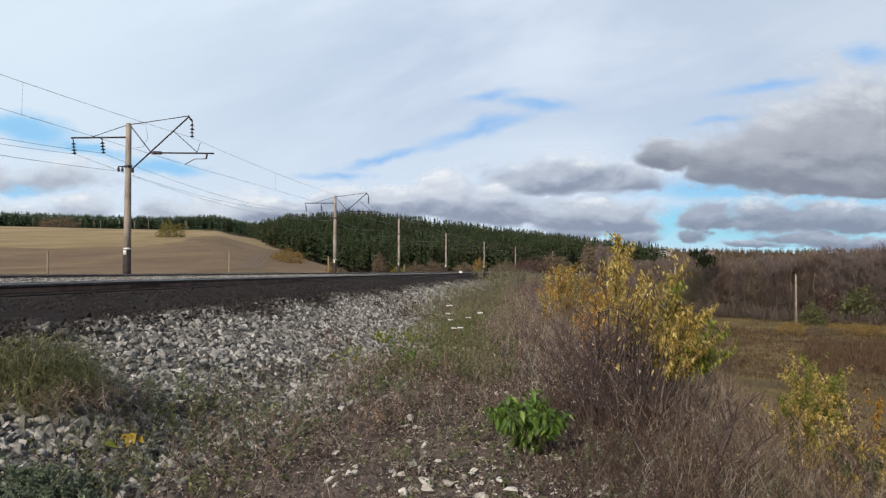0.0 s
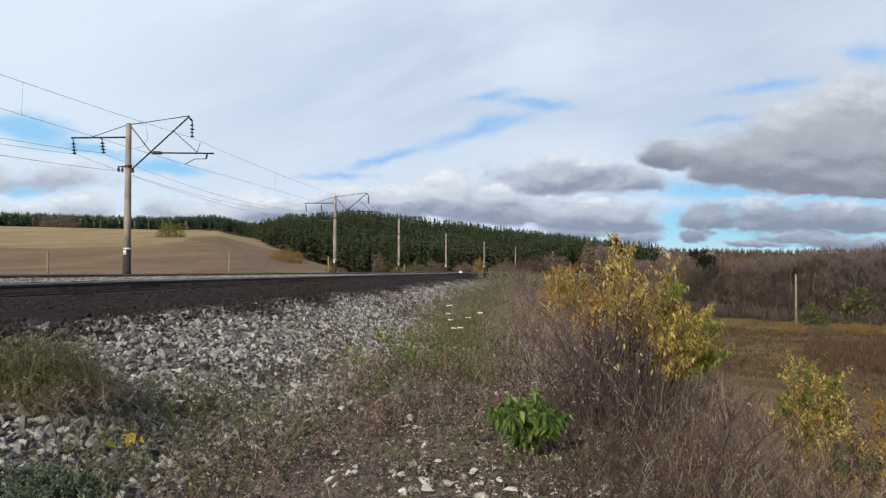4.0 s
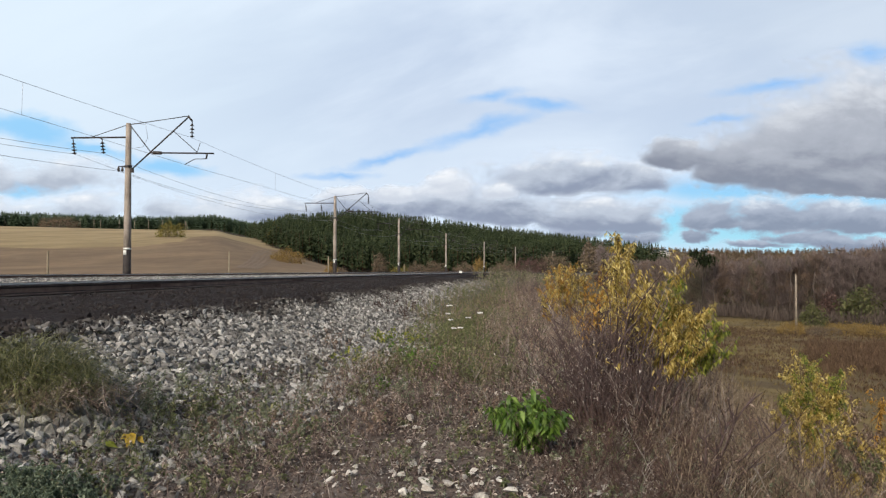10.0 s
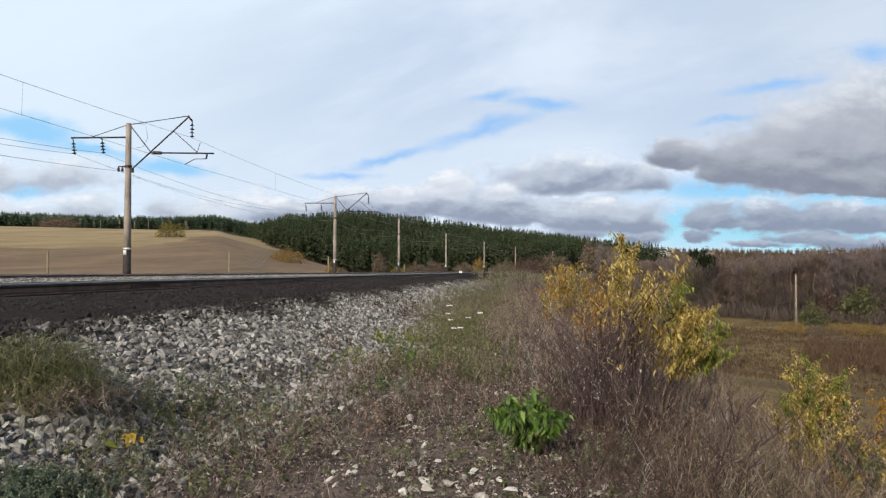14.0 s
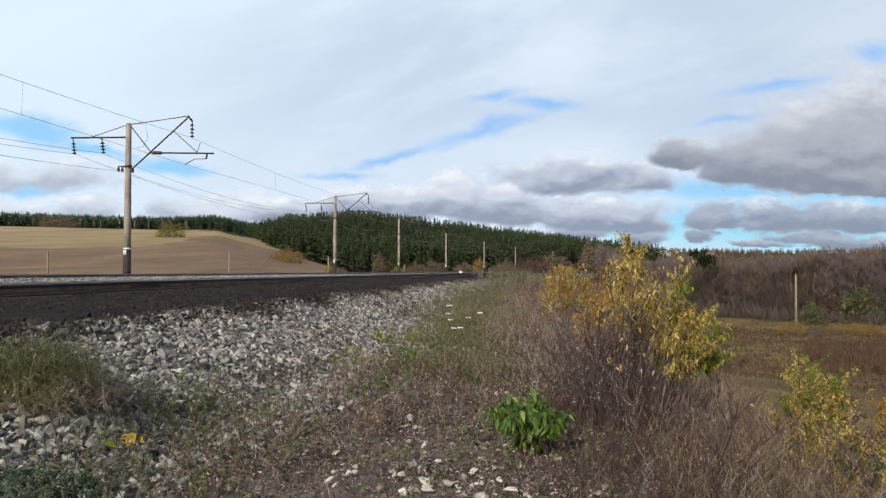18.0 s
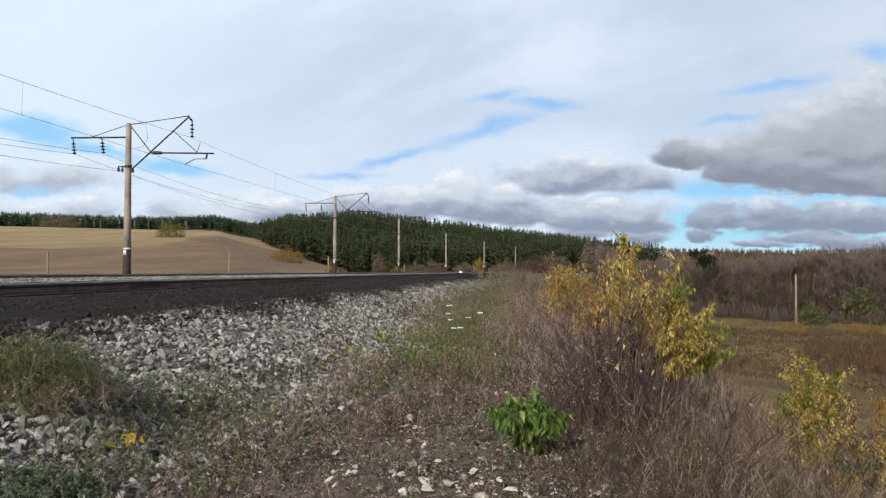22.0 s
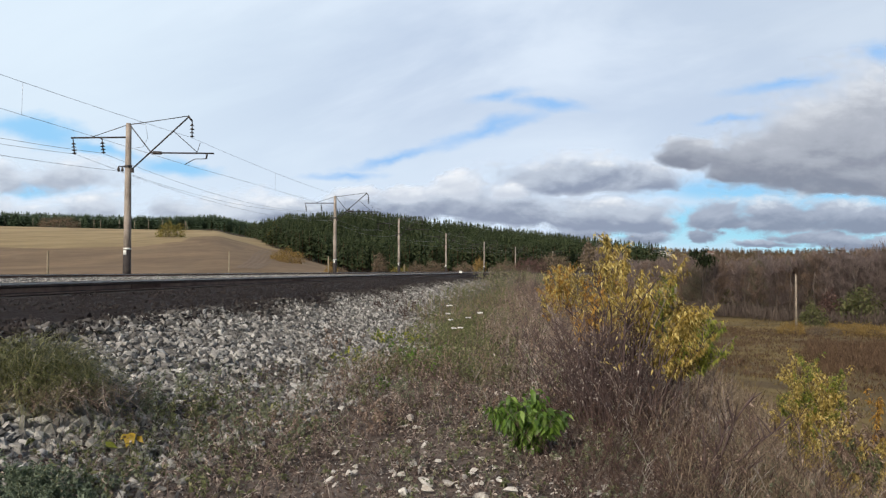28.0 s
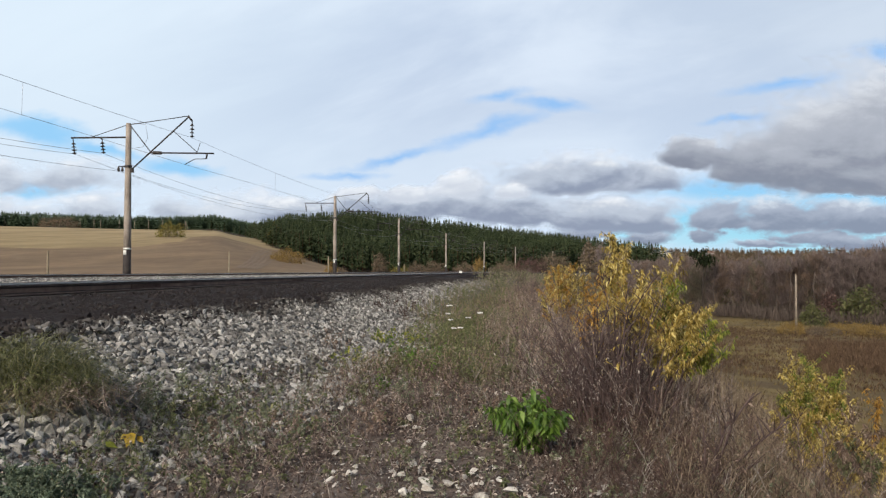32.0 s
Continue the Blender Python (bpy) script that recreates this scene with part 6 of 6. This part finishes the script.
for side, wide in ((-1.6, 0.8), (-0.2, 1.0), (1.5, 0.7), (2.9, 0.9), (4.2, 0.6)):
    cart_rut([(-64.8 + side, 274), (-57 + side, 236), (-46.5 + side * 0.8, 186), (-36.8 + side * 0.6, 145), (-30.5 + side * 0.5, 116), (-26.8 + side * 0.4, 98)], wide)

# white marker by the track
x, y = ray_spot(0.0238, 78)
marker = thing("track_marker", "small white-headed marker post beside the rails", "marker", pose(x, y, 0.86))
part("stake", tube(Geo(), [(0, 0, 0), (0, 0, 0.28)], 0.03, 6), M["steel"], marker)
part("plate", box(Geo(), -0.16, -0.03, 0.22, 0.16, 0.03, 0.46, 0.01), M["white_paint"], marker, "white plate", False)

M["roof_red"] = grainy("red_roof_sheet", srgb(112, 84, 76), srgb(138, 106, 94), 1, 6, 0.7)
M["house_wall"] = grainy("pale_house_wall", srgb(176, 174, 168), srgb(206, 203, 196), 1, 6, 0.8)
M["window_dark"] = grainy("dark_window", srgb(50, 54, 62), srgb(74, 80, 90), 1, 6, 0.2)


def house(a, d, w, h, z, roof="roof_red"):
    x, y = ray_spot(a, d)
    ob = thing("village_house", "small pale village house with a pitched roof on the far ridge", "house", pose(x, y, z), group="village houses")
    part("wall", box(Geo(), -w / 2, -4, -8, w / 2, 4, h), M["house_wall"], ob, "", False)
    e, t = w / 2 + 0.6, h + 0.45 * w * 0.6
    part("roof", Geo().add([(-e, -4.6, h), (e, -4.6, h), (e, 4.6, h), (-e, 4.6, h), (-e, 0, t), (e, 0, t)], [(0, 1, 5, 4), (2, 3, 4, 5)]).add([(-e, -4.6, h), (-e, 0, t), (-e, 4.6, h), (e, -4.6, h), (e, 0, t), (e, 4.6, h)], [(0, 2, 1), (3, 4, 5)]), M[roof], ob, "", False)
    for k in (-0.3, 0.0, 0.3):
        part("window", box(Geo(), k * w - 0.7, -4.06, h * 0.3, k * w + 0.7, -3.98, h * 0.75), M["window_dark"], ob, "", False)


for a, w, h, dz, roof in ((0.287, 9, 4, 2, "window_dark"), (0.297, 11, 5, 3, "window_dark"), (0.306, 9, 4, 2, "window_dark"), (0.362, 10, 4, 2, "roof_red")):
    hx, hy = ray_spot(a, 1100)
    house(a, 1100, w, h, float(land(hx, hy)) + dz + 1, roof)


# ---- stones ----
M["pale_stone"] = grainy("pale_crushed_stone", srgb(60, 58, 57), srgb(206, 203, 196), 9, 70, 0.9, 0.4, 0.01, 0, 0.2, 0.66, "island", srgb(52, 47, 45), 1.45)
M["oily_stone"] = grainy("oil_blackened_stone", srgb(22, 19, 19), srgb(64, 57, 55), 9, 70, 0.85, 0.35, 0.01, 0, 0.3, 0.5, "island")
M["white_stone"] = grainy("white_limestone", srgb(150, 142, 131), srgb(226, 222, 213), 3, 16, 0.9, 0.35, 0.006, 0, 0.25, 0.5)
M["soil_crumb"] = grainy("soil_crumb", srgb(62, 53, 50), srgb(128, 114, 105), 12, 70, 0.95, 0.3, 0.01, 0, 0.1, 0.6, "island")
M["path_gravel"] = grainy("path_gravel", srgb(92, 84, 79), srgb(214, 208, 199), 12, 70, 0.9, 0.3, 0.01, 0, 0.25, 0.65, "island", skew=1.5)


def bank_places(rng, n, yr, qr, power):
    y = yr[0] + (yr[1] - yr[0]) * rng.uniform(0, 1, n) ** power
    q = rng.uniform(*qr, n)
    x = rail_x(y) + q
    return np.stack([x, y, bank(q) + 0.02 * bumps(x, y, 3.0, 5) - 0.015], 1), q


def build_stones():
    rng = np.random.default_rng(3)
    p, q = bank_places(rng, 58000, (1.6, 60), (3.7, 6.9), 2.0)
    ragged = q + 0.3 * bumps(p[:, 0], p[:, 1], 1.3, 4) + rng.normal(0, 0.12, len(q))
    edge = np.where(p[:, 1] < 9, np.interp(p[:, 1], [5, 6.5, 9], [5.6, 6.1, 6.4]), veg_edge(p[:, 1])) + 0.1
    thin = rng.uniform(0, 1, len(q)) < np.clip((edge + 0.5 - q) / 0.8, 0, 1)
    shift = np.interp(p[:, 1], [9, 18], [0.38, 0.08])
    near_edge = 1 - smooth(4.15, 4.65, ragged + shift)
    ok = (ragged + shift > 4.1) & thin
    p, oil = p[ok], near_edge[ok]
    p[:, 2] = np.where(p[:, 0] - rail_x(p[:, 1]) > 5.6, land(p[:, 0], p[:, 1]) + 0.005, p[:, 2])
    size = (0.035 + 0.06 * rng.uniform(0, 1, len(p)) ** 1.5) * (1 + 0.018 * np.maximum(p[:, 1] - 8, 0)) * np.interp(p[:, 1], [4.5, 7, 10], [1.2, 1.15, 1.0])
    near = np.argsort(np.abs(p[:, 1] - 4.6) + np.abs(p[:, 0] + 2.2))[:280]
    rest = np.setdiff1d(np.arange(len(p)), near)
    stuff("ballast_stones", "loose pale grey crushed stones on the ballast slope", scatter_stones(Geo(), p[rest], size[rest], rng, 20, oil[rest]), "pale_stone", "stones")
    shapes = [Geo().add(*stone_shape(rng, 0.7)).mesh("ballast_stone", M["single_stone"], False) for _ in range(10)]
    for k, i in enumerate(near):
        ob = new("ballast_stone", shapes[k % 10])
        ob.parent = bed
        ob.matrix_basis = pose(*p[i], rng.uniform(0, 360), rng.uniform(0, 360), rng.uniform(0, 360)) @ Matrix.Scale(size[i] * 1.15, 4)
    p, q = bank_places(rng, 7000, (-9, 1.8), (4.1, 5.9), 1.0)
    stuff("ballast_shoulder", "pale crushed stones along the ballast shoulder", scatter_stones(Geo(), p, rng.uniform(0.04, 0.09, len(p)), rng, 8, np.zeros(len(p))), "pale_stone", "stones")
    p, q = bank_places(rng, 15000, (2.0, 48), (0.4, 4.2), 1.7)
    p[:, 2] -= 0.01
    stuff("oily_stones", "oil-blackened ballast stones beside the near rail", scatter_stones(Geo(), p, 0.02 + 0.06 * rng.uniform(0, 1, len(p)) ** 2, rng), "oily_stone", "stones")
    p, q = bank_places(rng, 9000, (12, 60), (-10.4, -3.4), 1.3)
    stuff("pale_ballast", "pale ballast stones heaped along the electrified track", scatter_stones(Geo(), p, rng.uniform(0.05, 0.11, len(p)), rng, 6), "pale_stone", "stones")
    p = zone(rng, 14000, (-6, 9.5), (5.6, 9.2), 0.7, 0.75, 18)
    stuff("path_gravel", "small grey and white gravel trodden into the path", scatter_stones(Geo(), p + [0, 0, 0.01], rng.uniform(0.008, 0.026, len(p)), rng), "path_gravel", "gravel")
    p = zone(rng, 16000, (2.6, 9.2), (5.6, 9.2), 0.85, 0.5, 53)
    stuff("soil_crumbs", "dark crumbs and clods of dry soil over the path", scatter_stones(Geo(), p + [0, 0, 0.012], 0.006 + 0.026 * rng.uniform(0, 1, len(p)) ** 2, rng), "soil_crumb", "soil")
    shapes = [Geo().add(*stone_shape(rng, 0.6)).mesh("stone", M["white_stone"], False) for _ in range(8)]
    p = zone(rng, 620, (3.4, 7.6), (5.5, 8.9), 1.0, 0.95, 19)[:215]
    xy = rng.normal(0, 1, (85, 2)) * [0.45, 0.2] + [0.25, 4.25]
    p = np.concatenate([p, np.stack([xy[:, 0], xy[:, 1], land(xy[:, 0], xy[:, 1])], 1)])
    for k in range(len(p)):
        ob = new("stone", shapes[k % 8])
        ob.parent = ground
        s = 0.02 + 0.035 * rng.uniform() ** 2 if k % 4 else rng.uniform(0.05, 0.10)
        ob.matrix_basis = pose(p[k, 0], p[k, 1], p[k, 2] + 0.012 + 0.2 * s, rng.uniform(-25, 25), rng.uniform(-25, 25), rng.uniform(0, 360)) @ Matrix.Scale(s, 4)


def build_loose_stones():
    """Larger pale stones lying loose on the path."""
    rng = np.random.default_rng(8)
    for x, y, s in ((-1.31, 5.5, 0.15), (-1.3, 5.85, 0.11), (-0.27, 6.25, 0.10), (-0.11, 4.35, 0.11), (0.02, 4.38, 0.09), (-0.22, 5.95, 0.09), (-0.3, 5.98, 0.07), (-0.75, 7.4, 0.12), (-0.55, 7.2, 0.1), (-0.14, 4.63, 0.08), (-0.03, 4.85, 0.06), (-0.55, 4.7, 0.06), (0.35, 4.45, 0.07), (0.2, 4.2, 0.09), (-0.35, 4.15, 0.08), (0.75, 4.3, 0.07), (-0.9, 6.6, 0.08), (0.05, 6.9, 0.08), (0.5, 4.0, 0.09), (-0.05, 3.95, 0.07)):
        geo = Geo().add(*stone_shape(rng, 0.6))
        ob = thing("loose_stone", "pale angular limestone lying loose on the dirt path", "stone", pose(x, y, float(land(x, y)) + 0.01 + 0.22 * s, rng.uniform(-15, 15), rng.uniform(-15, 15), rng.uniform(0, 360)) @ Matrix.Scale(s, 4), geo, M["white_stone"], "loose stones on the path", "", False)


M["single_stone"] = grainy("pale_broken_stone", srgb(78, 77, 73), srgb(206, 203, 194), 3, 14, 0.9, 0.35, 0.006, 0, 0.2, 0.66, skew=1.4)
build_stones()

build_loose_stones()

# ---- what moves ----
# Sway of the tallest branch every half second, in hundredths of a metre.
SWAY = [-2, -5, -5, -8, -11, -8, -10, -6, -4, -3, -3, -2, 0, -5, -8, -4, 4, -5, -1, 1, -2, -2, -7, -5, 3, 0, 6, 7, 1, 8, 5, 3, 4, 6, 10, 3, 6, 2, 9, 14,
        13, 1, 7, -5, 3, 0, 2, -2, -2, -1, -7, -5, -4, -2, 0, 1, -11, -5, 0, 6, 1, 12, -2, -2, -6]


def motions():
    rng = np.random.default_rng(8)
    times = np.arange(len(SWAY)) * 0.5
    for layer, degrees in ((veil, 0.88), (far_deck, 0.8), (left_deck, 0.7), (shelf_deck, 1.4), (crown_deck, 1.4), (bank_deck, 1.75)):
        walk(layer, [(0.0, pose(0, 0, EYE, 0, 0, degrees * 0.375)), (32.0, pose(0, 0, EYE, 0, 0, -degrees * 0.625))])
    for stem, base, sway, lag, length in MOVERS:
        rows = []
        own = np.sin(times * rng.uniform(2.2, 3.4) + rng.uniform(0, 6)) * 3.0
        for i, t in enumerate(times):
            s = np.interp(t - lag, times, SWAY) if sway < 1 else SWAY[i]
            s = s + (own[i] if sway != 1.0 else 0.0)
            a = math.degrees(math.asin(max(-0.3, min(0.3, 0.01 * s * sway / 1.6))))
            rows.append((float(t), pose(*base, 0.4 * a * math.sin(t * 1.7 + lag * 9), a, 0)))
        walk(stem, rows)


motions()
